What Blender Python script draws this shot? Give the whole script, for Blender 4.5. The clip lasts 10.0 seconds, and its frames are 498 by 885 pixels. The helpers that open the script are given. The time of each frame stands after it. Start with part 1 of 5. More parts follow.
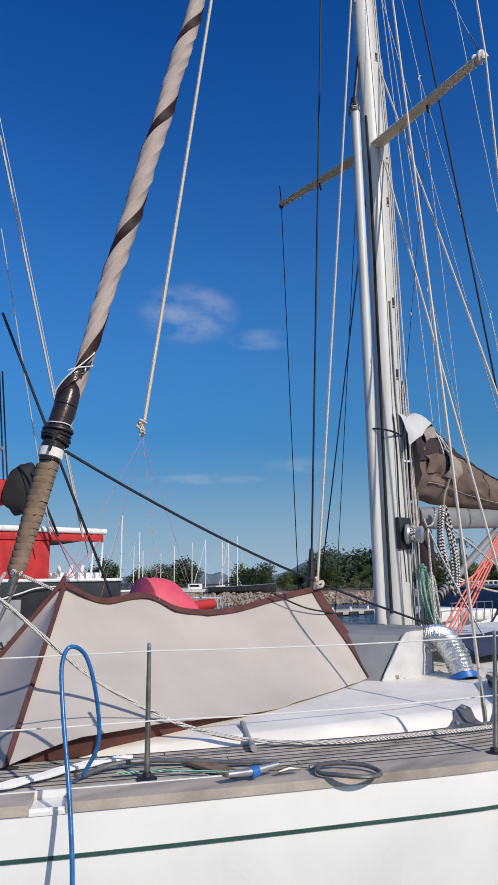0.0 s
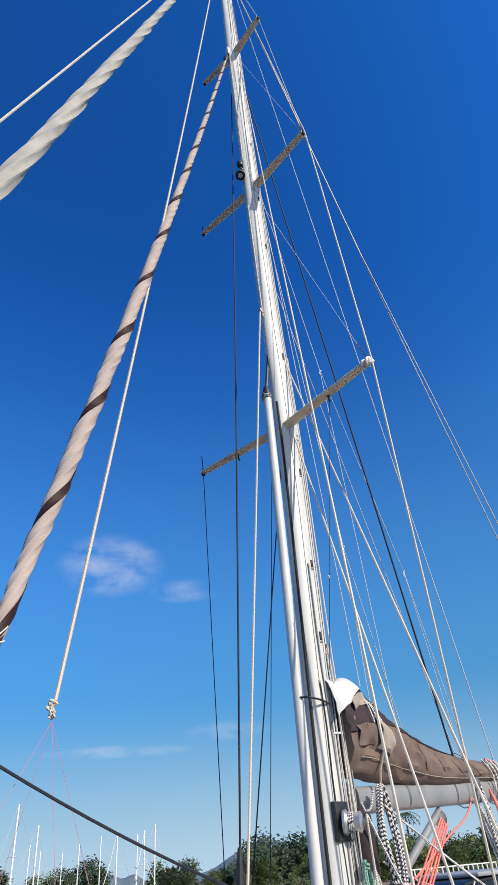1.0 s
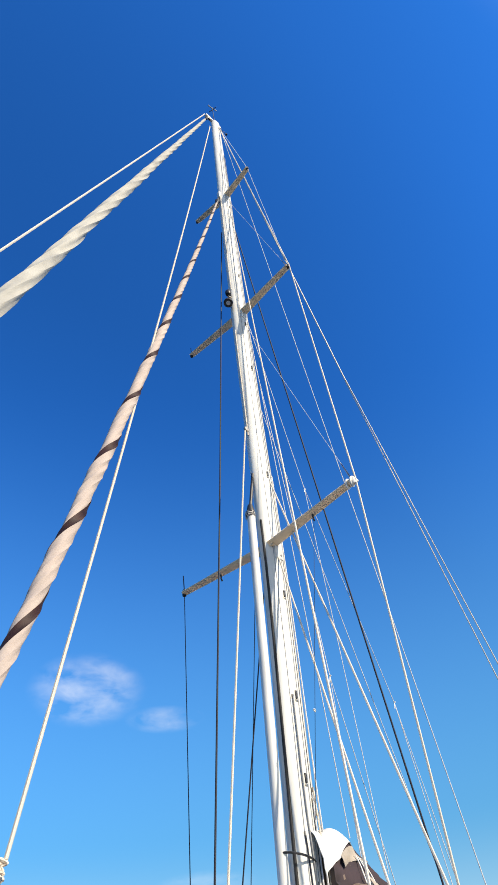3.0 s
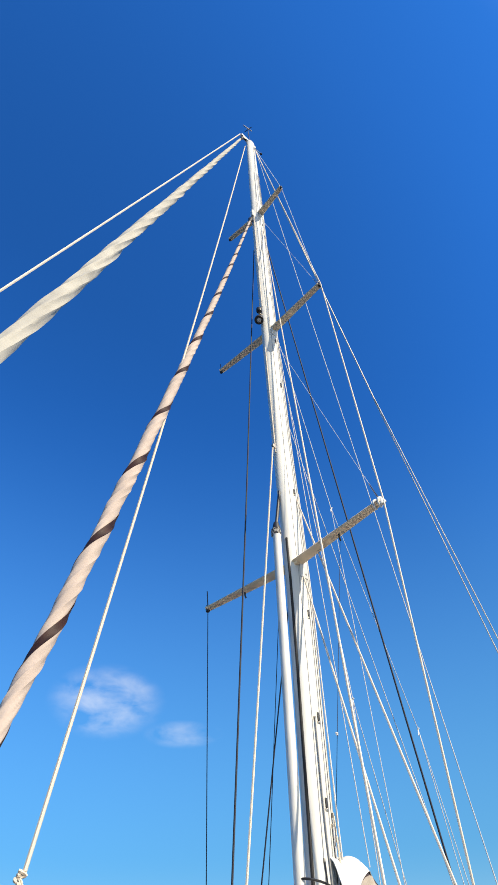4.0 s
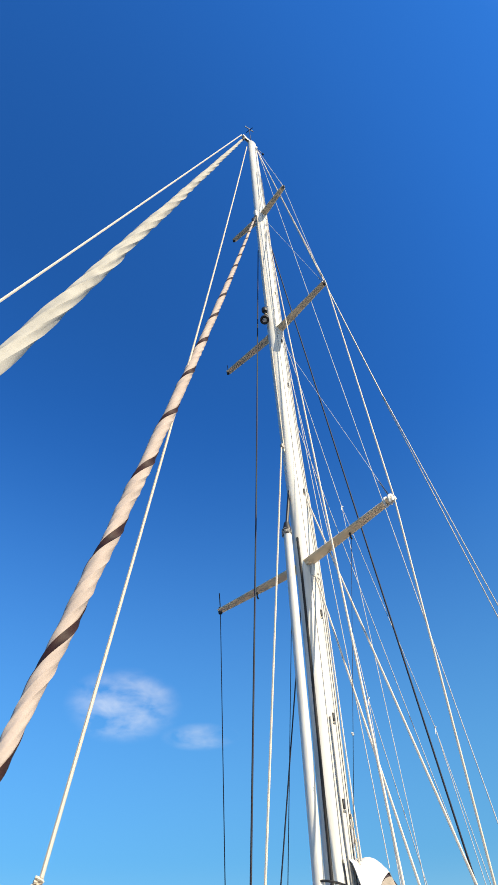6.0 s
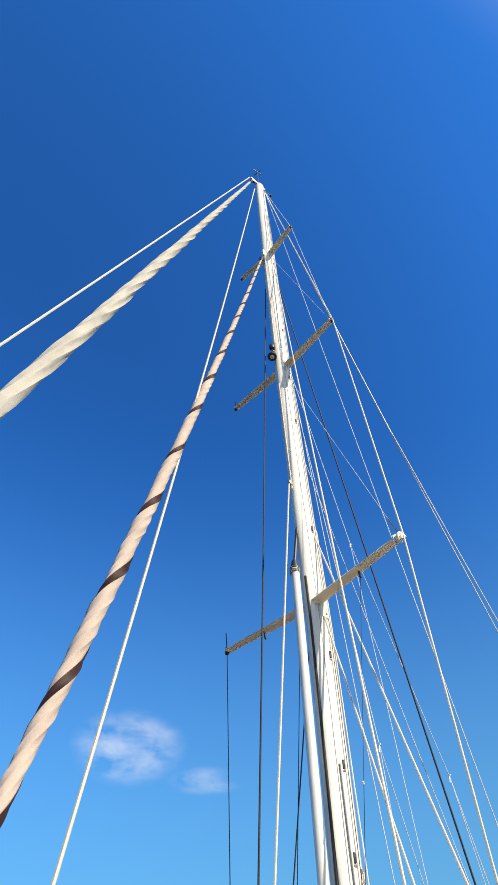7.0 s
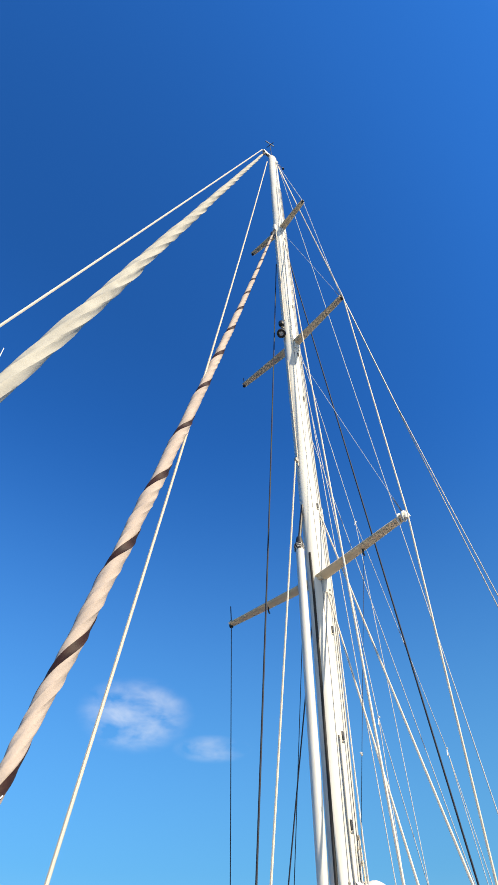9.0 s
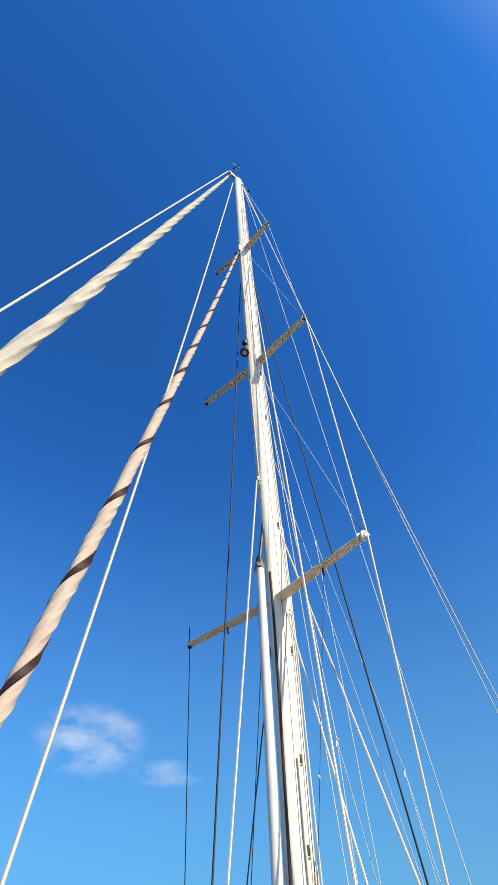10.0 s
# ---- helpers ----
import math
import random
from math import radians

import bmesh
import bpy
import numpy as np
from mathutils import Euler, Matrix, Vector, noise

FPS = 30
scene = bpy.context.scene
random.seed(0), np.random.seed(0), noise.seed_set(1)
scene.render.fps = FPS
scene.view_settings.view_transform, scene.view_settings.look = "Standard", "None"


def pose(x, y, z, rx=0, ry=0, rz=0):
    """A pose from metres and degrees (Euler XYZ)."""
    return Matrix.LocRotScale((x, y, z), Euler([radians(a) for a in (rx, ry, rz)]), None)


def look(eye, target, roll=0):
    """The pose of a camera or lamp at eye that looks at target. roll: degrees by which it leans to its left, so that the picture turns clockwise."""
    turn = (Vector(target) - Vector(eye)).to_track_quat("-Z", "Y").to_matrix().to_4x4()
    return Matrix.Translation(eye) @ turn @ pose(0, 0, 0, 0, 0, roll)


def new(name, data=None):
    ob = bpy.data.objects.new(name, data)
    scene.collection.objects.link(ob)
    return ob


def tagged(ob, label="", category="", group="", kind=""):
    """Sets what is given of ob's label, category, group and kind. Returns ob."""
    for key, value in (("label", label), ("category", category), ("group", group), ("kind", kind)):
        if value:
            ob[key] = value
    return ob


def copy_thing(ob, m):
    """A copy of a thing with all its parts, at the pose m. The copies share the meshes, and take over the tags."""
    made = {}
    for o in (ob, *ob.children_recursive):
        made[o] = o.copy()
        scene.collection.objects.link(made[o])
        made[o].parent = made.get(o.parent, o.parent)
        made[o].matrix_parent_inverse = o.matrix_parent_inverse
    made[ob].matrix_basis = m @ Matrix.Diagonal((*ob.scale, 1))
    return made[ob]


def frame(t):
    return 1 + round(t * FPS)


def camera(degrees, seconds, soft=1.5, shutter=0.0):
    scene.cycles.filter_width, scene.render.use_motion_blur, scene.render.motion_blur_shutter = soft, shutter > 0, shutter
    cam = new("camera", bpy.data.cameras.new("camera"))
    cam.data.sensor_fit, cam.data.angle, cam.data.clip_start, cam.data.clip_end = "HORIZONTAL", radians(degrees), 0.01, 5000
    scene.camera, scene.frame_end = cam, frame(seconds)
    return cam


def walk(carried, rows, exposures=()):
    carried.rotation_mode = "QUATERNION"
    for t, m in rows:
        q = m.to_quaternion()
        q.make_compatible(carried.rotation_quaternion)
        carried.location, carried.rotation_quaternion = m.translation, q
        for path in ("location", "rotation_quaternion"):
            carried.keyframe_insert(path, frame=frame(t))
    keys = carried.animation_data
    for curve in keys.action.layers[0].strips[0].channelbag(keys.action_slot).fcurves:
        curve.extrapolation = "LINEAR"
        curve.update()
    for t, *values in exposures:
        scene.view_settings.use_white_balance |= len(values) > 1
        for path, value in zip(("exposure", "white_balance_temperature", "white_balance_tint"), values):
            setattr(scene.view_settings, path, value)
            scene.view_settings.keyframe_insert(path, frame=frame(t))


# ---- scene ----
cam = camera(43.05, 10.0, soft=1.25)
PATH = [
    (0.0, -5.305, -4.328, 0.919, 102.49, 0.90, -36.98),
    (0.2, -5.310, -4.348, 0.946, 106.42, 0.83, -39.25),
    (0.3, -5.299, -4.350, 0.953, 108.96, 0.80, -39.89),
    (0.5, -5.314, -4.362, 0.968, 112.63, 0.47, -40.68),
    (0.7, -5.316, -4.391, 0.976, 118.11, 1.58, -40.82),
    (0.8, -5.308, -4.411, 0.978, 121.00, 2.25, -40.71),
    (1.0, -5.380, -4.445, 1.006, 124.69, 4.17, -42.96),
    (1.2, -5.369, -4.426, 1.023, 127.13, 4.85, -44.81),
    (1.3, -5.364, -4.416, 1.031, 128.10, 5.84, -45.71),
    (1.4, -5.359, -4.407, 1.039, 127.85, 6.75, -47.54),
    (1.5, -5.353, -4.397, 1.048, 131.15, 7.31, -49.48),
    (1.7, -5.331, -4.419, 1.063, 131.97, 7.16, -49.16),
    (1.8, -5.320, -4.430, 1.071, 133.30, 6.82, -48.01),
    (2.0, -5.297, -4.451, 1.086, 133.71, 5.85, -46.25),
    (2.5, -5.302, -4.446, 1.080, 134.39, 5.47, -44.68),
    (4.0, -5.353, -4.445, 1.089, 136.46, 1.66, -43.76),
    (4.5, -5.350, -4.431, 1.114, 137.11, 1.74, -42.97),
    (5.0, -5.314, -4.426, 1.114, 135.72, 2.11, -42.92),
    (5.5, -5.323, -4.442, 1.090, 135.44, 2.17, -42.30),
    (7.0, -5.293, -4.438, 1.147, 139.84, 1.43, -41.59),
    (7.5, -5.290, -4.453, 1.142, 139.90, 1.07, -41.37),
    (8.0, -5.322, -4.481, 1.150, 138.21, -0.33, -41.41),
    (8.5, -5.336, -4.497, 1.111, 138.48, 0.62, -40.89),
    (9.0, -5.308, -4.489, 1.121, 137.62, 0.22, -41.76),
    (9.5, -5.268, -4.475, 1.137, 137.89, 1.48, -42.29),
    (10.0, -5.281, -4.481, 1.140, 139.25, 2.25, -44.59),
]
walk(cam, [(t, pose(*p)) for t, *p in PATH],
     exposures=[(0.0, -0.47, 6450, 12), (0.5, -0.36, 6450, 12), (1.0, 0.02, 6650, 11), (1.6, 0.38, 7050, 10), (2.5, 0.46, 7250, 9), (4.5, 0.46, 7550, 8), (7.0, 0.47, 7800, 7), (10.0, 0.47, 7800, 7)])

# ---- sky and sun ----
SUN_AZ, SUN_EL = radians(177), radians(33)
world = bpy.data.worlds.new("sky")
scene.world = world
world.use_nodes = True


def build_sky(w):
    nt = w.node_tree
    nt.nodes.clear()
    N, L = nt.nodes.new, nt.links.new
    out, bg = N("ShaderNodeOutputWorld"), N("ShaderNodeBackground")
    sky = N("ShaderNodeTexSky")
    sky.sky_type, sky.sun_disc = "NISHITA", False
    sky.sun_elevation, sky.sun_rotation = SUN_EL, SUN_AZ
    sky.air_density, sky.dust_density, sky.ozone_density = 1.0, 0.9, 1.0
    tint = N("ShaderNodeMixRGB")
    tint.blend_type = "MULTIPLY"
    tint.inputs[0].default_value = 1.0
    tint.inputs[2].default_value = (0.0295, 0.115, 0.186, 1)
    L(sky.outputs[0], tint.inputs[1])
    deep = N("ShaderNodeGamma")
    deep.inputs["Gamma"].default_value = 1.4
    L(tint.outputs[0], deep.inputs["Color"])
    full = N("ShaderNodeMixRGB")
    full.blend_type = "MULTIPLY"
    full.inputs[0].default_value = 1.0
    full.inputs[2].default_value = (14.2, 14.2, 14.2, 1)
    L(deep.outputs[0], full.inputs[1])
    tc = N("ShaderNodeTexCoord")
    # pale haze low over the water
    sep, low = N("ShaderNodeSeparateXYZ"), N("ShaderNodeMapRange")
    L(tc.outputs["Generated"], sep.inputs[0])
    low.interpolation_type = "SMOOTHSTEP"
    low.inputs["From Min"].default_value, low.inputs["From Max"].default_value = -.05, .77
    low.inputs["To Min"].default_value, low.inputs["To Max"].default_value = 0.95, 0.0
    L(sep.outputs["Z"], low.inputs["Value"])
    haze = N("ShaderNodeMixRGB")
    haze.inputs[2].default_value = (1.0, 3.0, 4.4, 1)
    L(low.outputs[0], haze.inputs[0])
    L(full.outputs[0], haze.inputs[1])
    last = haze.outputs[0]
    # paler at the very horizon
    rim, pale = N("ShaderNodeMapRange"), N("ShaderNodeMixRGB")
    rim.interpolation_type = "SMOOTHSTEP"
    rim.inputs["From Min"].default_value, rim.inputs["From Max"].default_value = -.06, .235
    rim.inputs["To Min"].default_value, rim.inputs["To Max"].default_value = .9, 0.0
    L(sep.outputs["Z"], rim.inputs["Value"])
    pale.inputs[2].default_value = (5.6, 7.4, 9.2, 1)
    L(rim.outputs[0], pale.inputs[0])
    L(last, pale.inputs[1])
    # broad pale glow of the sky round the sun
    sd, sg, warm = N("ShaderNodeVectorMath"), N("ShaderNodeMapRange"), N("ShaderNodeMixRGB")
    sd.operation = "DOT_PRODUCT"
    sd.inputs[1].default_value = (math.sin(SUN_AZ) * math.cos(SUN_EL), math.cos(SUN_AZ) * math.cos(SUN_EL), math.sin(SUN_EL))
    L(tc.outputs["Generated"], sd.inputs[0])
    sg.interpolation_type = "SMOOTHSTEP"
    sg.inputs["From Min"].default_value, sg.inputs["From Max"].default_value = .61, .99
    L(sd.outputs["Value"], sg.inputs["Value"])
    warm.inputs[2].default_value = (7.4, 8.0, 8.6, 1)
    L(sg.outputs[0], warm.inputs[0])
    # the sky grows lighter on its way up towards the sun's side
    gr, near = N("ShaderNodeMapRange"), N("ShaderNodeMixRGB")
    gr.inputs["From Min"].default_value, gr.inputs["From Max"].default_value = .05, .50
    gr.inputs["To Min"].default_value, gr.inputs["To Max"].default_value = 1.0, 1.20
    L(sd.outputs["Value"], gr.inputs["Value"])
    near.blend_type = "MULTIPLY"
    near.inputs[0].default_value = 1.0
    L(pale.outputs[0], near.inputs[1])
    L(gr.outputs[0], near.inputs[2])
    L(near.outputs[0], warm.inputs[1])
    last = warm.outputs[0]
    # thin fair-weather clouds: centre azimuth, elevation, half width, half height (radians), density
    for az, el, a, b, dens, seed in ((31.6, 24.0, .088, .054, .42, 4.1), (38.6, 21.7, .060, .020, .30, 3),
                                     (32.4, 9.2, .13, .010, .30, 5), (42.0, 10.3, .07, .016, .22, 7)):
        A, E = radians(az), radians(el)
        right = (math.cos(A), -math.sin(A), 0)
        up = (-math.sin(A) * math.sin(E), -math.cos(A) * math.sin(E), math.cos(E))
        terms = []
        for v, size in ((right, a), (up, b)):
            d = N("ShaderNodeVectorMath")
            d.operation = "DOT_PRODUCT"
            d.inputs[1].default_value = v
            L(tc.outputs["Generated"], d.inputs[0])
            off = N("ShaderNodeMath")
            off.operation = "DIVIDE"
            off.inputs[1].default_value = size
            L(d.outputs["Value"], off.inputs[0])
            sq = N("ShaderNodeMath")
            sq.operation = "MULTIPLY"
            L(off.outputs[0], sq.inputs[0])
            L(off.outputs[0], sq.inputs[1])
            terms.append(sq.outputs[0])
        s = N("ShaderNodeMath")
        s.operation = "ADD"
        L(terms[0], s.inputs[0])
        L(terms[1], s.inputs[1])
        front = N("ShaderNodeVectorMath")
        front.operation = "DOT_PRODUCT"
        front.inputs[1].default_value = (math.sin(A) * math.cos(E), math.cos(A) * math.cos(E), math.sin(E))
        L(tc.outputs["Generated"], front.inputs[0])
        m = N("ShaderNodeMapRange")
        m.interpolation_type = "SMOOTHSTEP"
        m.inputs["From Min"].default_value, m.inputs["From Max"].default_value = 1.0, 0.0
        L(s.outputs[0], m.inputs["Value"])
        mp = N("ShaderNodeMapping")
        mp.inputs["Location"].default_value = (seed, 0, 0)
        mp.inputs["Scale"].default_value = (14, 14, 30)
        L(tc.outputs["Generated"], mp.inputs["Vector"])
        n = N("ShaderNodeTexNoise")
        n.inputs["Scale"].default_value, n.inputs["Detail"].default_value = 1.6, 6
        n.inputs["Distortion"].default_value = 0.25
        L(mp.outputs[0], n.inputs["Vector"])
        nr = N("ShaderNodeMapRange")
        nr.inputs["From Min"].default_value, nr.inputs["From Max"].default_value = .36, .82
        L(n.outputs["Fac"], nr.inputs["Value"])
        k = N("ShaderNodeMath")
        k.operation = "MULTIPLY"
        L(m.outputs[0], k.inputs[0])
        L(nr.outputs[0], k.inputs[1])
        k2 = N("ShaderNodeMath")
        k2.operation = "MULTIPLY"
        L(k.outputs[0], k2.inputs[0])
        gt = N("ShaderNodeMath")
        gt.operation = "GREATER_THAN"
        gt.inputs[1].default_value = 0.5
        L(front.outputs["Value"], gt.inputs[0])
        gd = N("ShaderNodeMath")
        gd.operation = "MULTIPLY"
        gd.inputs[1].default_value = dens
        L(gt.outputs[0], gd.inputs[0])
        L(gd.outputs[0], k2.inputs[1])
        mix = N("ShaderNodeMixRGB")
        mix.inputs[2].default_value = (9.0, 9.2, 9.6, 1)
        L(k2.outputs[0], mix.inputs[0])
        L(last, mix.inputs[1])
        last = mix.outputs[0]
    bg.inputs["Strength"].default_value = 0.1
    L(last, bg.inputs["Color"])
    L(bg.outputs[0], out.inputs["Surface"])


build_sky(world)
sun = new("sun", bpy.data.lights.new("sun", "SUN"))
sun.data.energy, sun.data.angle, sun.data.color = 4.6, radians(0.53), (1.0, 0.925, 0.81)
S = Vector((math.sin(SUN_AZ) * math.cos(SUN_EL), math.cos(SUN_AZ) * math.cos(SUN_EL), math.sin(SUN_EL)))
sun.matrix_world = look(S * 50, (0, 0, 0))


# ---- materials ----
def mat(name, col, rough=0.6, metal=0.0, var=0.18, scale=6.0, fine=60.0, bump=0.15, dist=0.004, dark=None, spec=0.5, stretch=(1, 1, 1), coords="Object"):
    """A surface with grain and stains at two scales."""
    m = bpy.data.materials.new(name)
    m.use_nodes = True
    nt = m.node_tree
    N, L = nt.nodes.new, nt.links.new
    b = nt.nodes["Principled BSDF"]
    tc, mp = N("ShaderNodeTexCoord"), N("ShaderNodeMapping")
    mp.inputs["Scale"].default_value = stretch
    L(tc.outputs[coords], mp.inputs[0])
    n1, n2 = N("ShaderNodeTexNoise"), N("ShaderNodeTexNoise")
    for n, s in ((n1, scale), (n2, fine)):
        n.inputs["Scale"].default_value, n.inputs["Detail"].default_value = s, 4
        L(mp.outputs[0], n.inputs["Vector"])
    mix = N("ShaderNodeMixRGB")
    low = dark or tuple(c * (1 - var) for c in col)
    high = tuple(min(1, c * (1 + var * .5)) for c in col)
    ramp = N("ShaderNodeValToRGB")
    ramp.color_ramp.elements[0].position, ramp.color_ramp.elements[1].position = .32, .66
    ramp.color_ramp.elements[0].color, ramp.color_ramp.elements[1].color = (*low, 1), (*high, 1)
    L(n1.outputs["Fac"], ramp.inputs[0])
    mix.blend_type = "MULTIPLY"
    mix.inputs[0].default_value = 1.0
    r2 = N("ShaderNodeMapRange")
    r2.inputs["To Min"].default_value, r2.inputs["To Max"].default_value = 1 - var * .6, 1 + var * .3
    L(n2.outputs["Fac"], r2.inputs["Value"])
    L(ramp.outputs[0], mix.inputs[1])
    L(r2.outputs[0], mix.inputs[2])
    L(mix.outputs[0], b.inputs["Base Color"])
    rr = N("ShaderNodeMapRange")
    rr.inputs["To Min"].default_value, rr.inputs["To Max"].default_value = max(.02, rough - .1), min(1, rough + .12)
    L(n1.outputs["Fac"], rr.inputs["Value"])
    L(rr.outputs[0], b.inputs["Roughness"])
    b.inputs["Metallic"].default_value = metal
    b.inputs["Specular IOR Level"].default_value = spec
    if bump:
        bp = N("ShaderNodeBump")
        bp.inputs["Strength"].default_value, bp.inputs["Distance"].default_value = bump, dist
        L(n2.outputs["Fac"], bp.inputs["Height"])
        L(bp.outputs[0], b.inputs["Normal"])
    return m


def stripes(name, c1, c2, scale, rough=.7, axis=(1, 1, 1), detail=2.0, cut=.5):
    """Braid or laid rope: flecks of two colours that wind round the line."""
    m = bpy.data.materials.new(name)
    m.use_nodes = True
    nt = m.node_tree
    N, L = nt.nodes.new, nt.links.new
    b = nt.nodes["Principled BSDF"]
    tc, w = N("ShaderNodeTexCoord"), N("ShaderNodeTexWave")
    w.wave_type, w.bands_direction = "BANDS", "DIAGONAL"
    w.inputs["Scale"].default_value, w.inputs["Distortion"].default_value, w.inputs["Detail"].default_value = scale, 3.0, detail
    L(tc.outputs["Object"], w.inputs["Vector"])
    r = N("ShaderNodeValToRGB")
    r.color_ramp.elements[0].position, r.color_ramp.elements[1].position = cut - .08, cut + .08
    r.color_ramp.elements[0].color, r.color_ramp.elements[1].color = (*c2, 1), (*c1, 1)
    L(w.outputs["Fac"], r.inputs[0])
    L(r.outputs[0], b.inputs["Base Color"])
    b.inputs["Roughness"].default_value = rough
    bp = N("ShaderNodeBump")
    bp.inputs["Strength"].default_value, bp.inputs["Distance"].default_value = .5, .002
    L(w.outputs["Fac"], bp.inputs["Height"])
    L(bp.outputs[0], b.inputs["Normal"])
    return m


GEL = mat("white_gelcoat", (.875, .865, .825), .28, var=.07, scale=2.2, fine=90, bump=.03)
DECKWHITE = mat("white_deck_paint", (.90, .855, .76), .5, var=.1, scale=4, fine=220, bump=.25, dist=.002)
GREEN = mat("green_stripe", (.03, .085, .062), .35, var=.2, scale=8)
TEAK = mat("weathered_teak", (.53, .475, .40), .8, var=.4, scale=9, fine=110, bump=.4, dist=.002, stretch=(.35, 1.6, 1))
TEAKRAIL = mat("bleached_teak", (.47, .405, .335), .75, var=.35, scale=6, fine=90, bump=.3, dist=.002, stretch=(.4, 1.5, 1))
CAULK = mat("deck_caulking", (.05, .047, .042), .7, var=.3, scale=20)
MASTPAINT = mat("white_mast_paint", (.60, .595, .565), .42, var=.10, scale=3, fine=45, bump=.03, stretch=(3, 3, .5))
ALU = mat("anodised_aluminium", (.63, .62, .59), .5, .06, var=.14, scale=4, fine=70, bump=.08, stretch=(3, 3, .5))
GREYALU = mat("grey_boom_paint", (.27, .272, .275), .42, .1, var=.14, scale=4, fine=60, bump=.05)
SPREADER = mat("buff_spreader_paint", (.84, .66, .45), .6, var=.10, scale=5, fine=40, bump=.02)
STEEL = mat("stainless_steel", (.60, .59, .57), .38, .8, var=.2, scale=12, fine=120, bump=.05)
DULLSTEEL = mat("weathered_steel", (.34, .31, .27), .42, .9, var=.35, scale=14, fine=120, bump=.15)
BLACK = mat("black_plastic", (.02, .02, .022), .45, var=.3, scale=20, bump=.1)
TRACK = mat("black_track", (.010, .010, .012), .75, var=.3, scale=15, bump=.1)
CREAM = mat("cream_sailcloth", (.45, .37, .33), .85, var=.16, scale=3.5, fine=50, bump=.3, dist=.006)
PALE = mat("pale_sailcloth", (.40, .385, .35), .85, var=.16, scale=3.5, fine=50, bump=.3, dist=.006)
UVBROWN = mat("dark_brown_sunstrip", (.034, .013, .011), .6, var=.4, scale=9, fine=70, bump=.5, spec=.25)
WRAP = mat("brown_webbing", (.23, .16, .11), .9, var=.3, scale=14, fine=180, bump=.5)
TAPE = mat("black_vinyl_tape", (.030, .018, .015), .22, var=.3, scale=14, fine=60, bump=.4)
COVER = mat("taupe_acrylic_canvas", (.165, .118, .095), .9, var=.28, scale=3, fine=190, bump=.35, dist=.003)
COVERDARK = mat("dark_plum_canvas", (.036, .022, .027), .85, var=.35, scale=5, fine=190, bump=.3, dist=.003)
COVERGREY = mat("faded_beige_canvas", (.36, .31, .26), .9, var=.2, scale=6, fine=190, bump=.3)
WHITECLOTH = mat("white_cloth", (.78, .77, .73), .8, var=.1, scale=7, fine=120, bump=.3)
TENT = mat("beige_awning_canvas", (.53, .474, .416), .9, var=.1, scale=2.2, fine=240, bump=.25, dist=.002)
TENTTRIM = mat("maroon_awning_binding", (.115, .040, .034), .85, var=.3, scale=10, fine=200, bump=.3)
# awning canvas again, greyed to stand for the front panel's shade
TENTSHADED = mat("shaded_awning_panel", (.36, .325, .32), .9, var=.1, scale=3, fine=240, bump=.25)
HOODGREY = mat("grey_canvas", (.24, .245, .255), .85, var=.2, scale=4, fine=220, bump=.3)
HOODWHITE = mat("pale_grey_canvas", (.60, .60, .59), .7, var=.12, scale=5, fine=160, bump=.4, dist=.006)
FOIL = mat("crinkled_foil", (.80, .80, .79), .26, .9, var=.1, scale=30, fine=90, bump=.7, dist=.006)
BLUETAPE = mat("blue_tape", (.02, .16, .50), .4, var=.2, scale=15)
BLUEROPE = mat("blue_hose", (.02, .15, .40), .25, var=.25, scale=20, fine=80, bump=.2)
GREYHOSE = mat("grey_hose", (.13, .13, .13), .4, var=.3, scale=16)
ROPE = stripes("white_flecked_rope", (.72, .69, .62), (.10, .09, .10), 48, cut=.27)
ROPEBW = stripes("black_flecked_rope", (.72, .69, .64), (.03, .026, .036), 17, cut=.46)
ROPEWHITE = stripes("cream_laid_rope", (.72, .64, .53), (.42, .35, .28), 60, cut=.35)
WIRE = mat("rigging_wire", (.60, .53, .44), .5, .1, var=.08, scale=8, fine=60, bump=0)
WIREGREY = mat("thin_grey_line", (.52, .52, .53), .6, var=.12, scale=8)
DARKROPE = stripes("dark_rope", (.014, .018, .038), (.006, .007, .012), 60)
REDROPE = stripes("red_rope", (.78, .085, .06), (.75, .30, .25), 60, cut=.62)
PINKLINE = mat("pink_cord", (.62, .22, .26), .7, var=.1, scale=10)
GREENROPE = stripes("green_rope", (.02, .20, .12), (.45, .55, .48), 50, cut=.4)
REDCANVAS = mat("red_canvas", (.56, .035, .035), .8, var=.2, scale=3, fine=120, bump=.3)
PINKTARP = mat("coral_red_tarpaulin", (.78, .10, .15), .6, var=.16, scale=4, fine=60, bump=.3)
NAVY = mat("navy_canvas", (.03, .04, .085), .75, var=.3, scale=3, fine=120)
DARKHULL = mat("charcoal_hull", (.035, .037, .042), .3, var=.25, scale=2)
GLASSDARK = mat("dark_tinted_window", (.015, .018, .022), .08, var=.2, scale=4, bump=0)
GREYPAINT = mat("grey_paint", (.33, .34, .35), .5, var=.15, scale=3)
WATER = mat("harbour_water", (.012, .04, .085), .14, var=.3, scale=.25, fine=.9, bump=1.0, dist=.7)
ROCK = mat("grey_brown_rock", (.37, .295, .23), .95, var=.45, scale=1.2, fine=9, bump=.6, dist=.05)
EARTH = mat("dry_earth", (.21, .165, .115), .95, var=.4, scale=.25, fine=2.5, bump=.5, dist=.05)
BARK = mat("bark", (.11, .085, .065), .95, var=.4, scale=4, fine=30, bump=.5, dist=.02)
LEAF = mat("leaf_green", (.085, .135, .042), .6, var=.55, scale=.7, fine=4, bump=0)
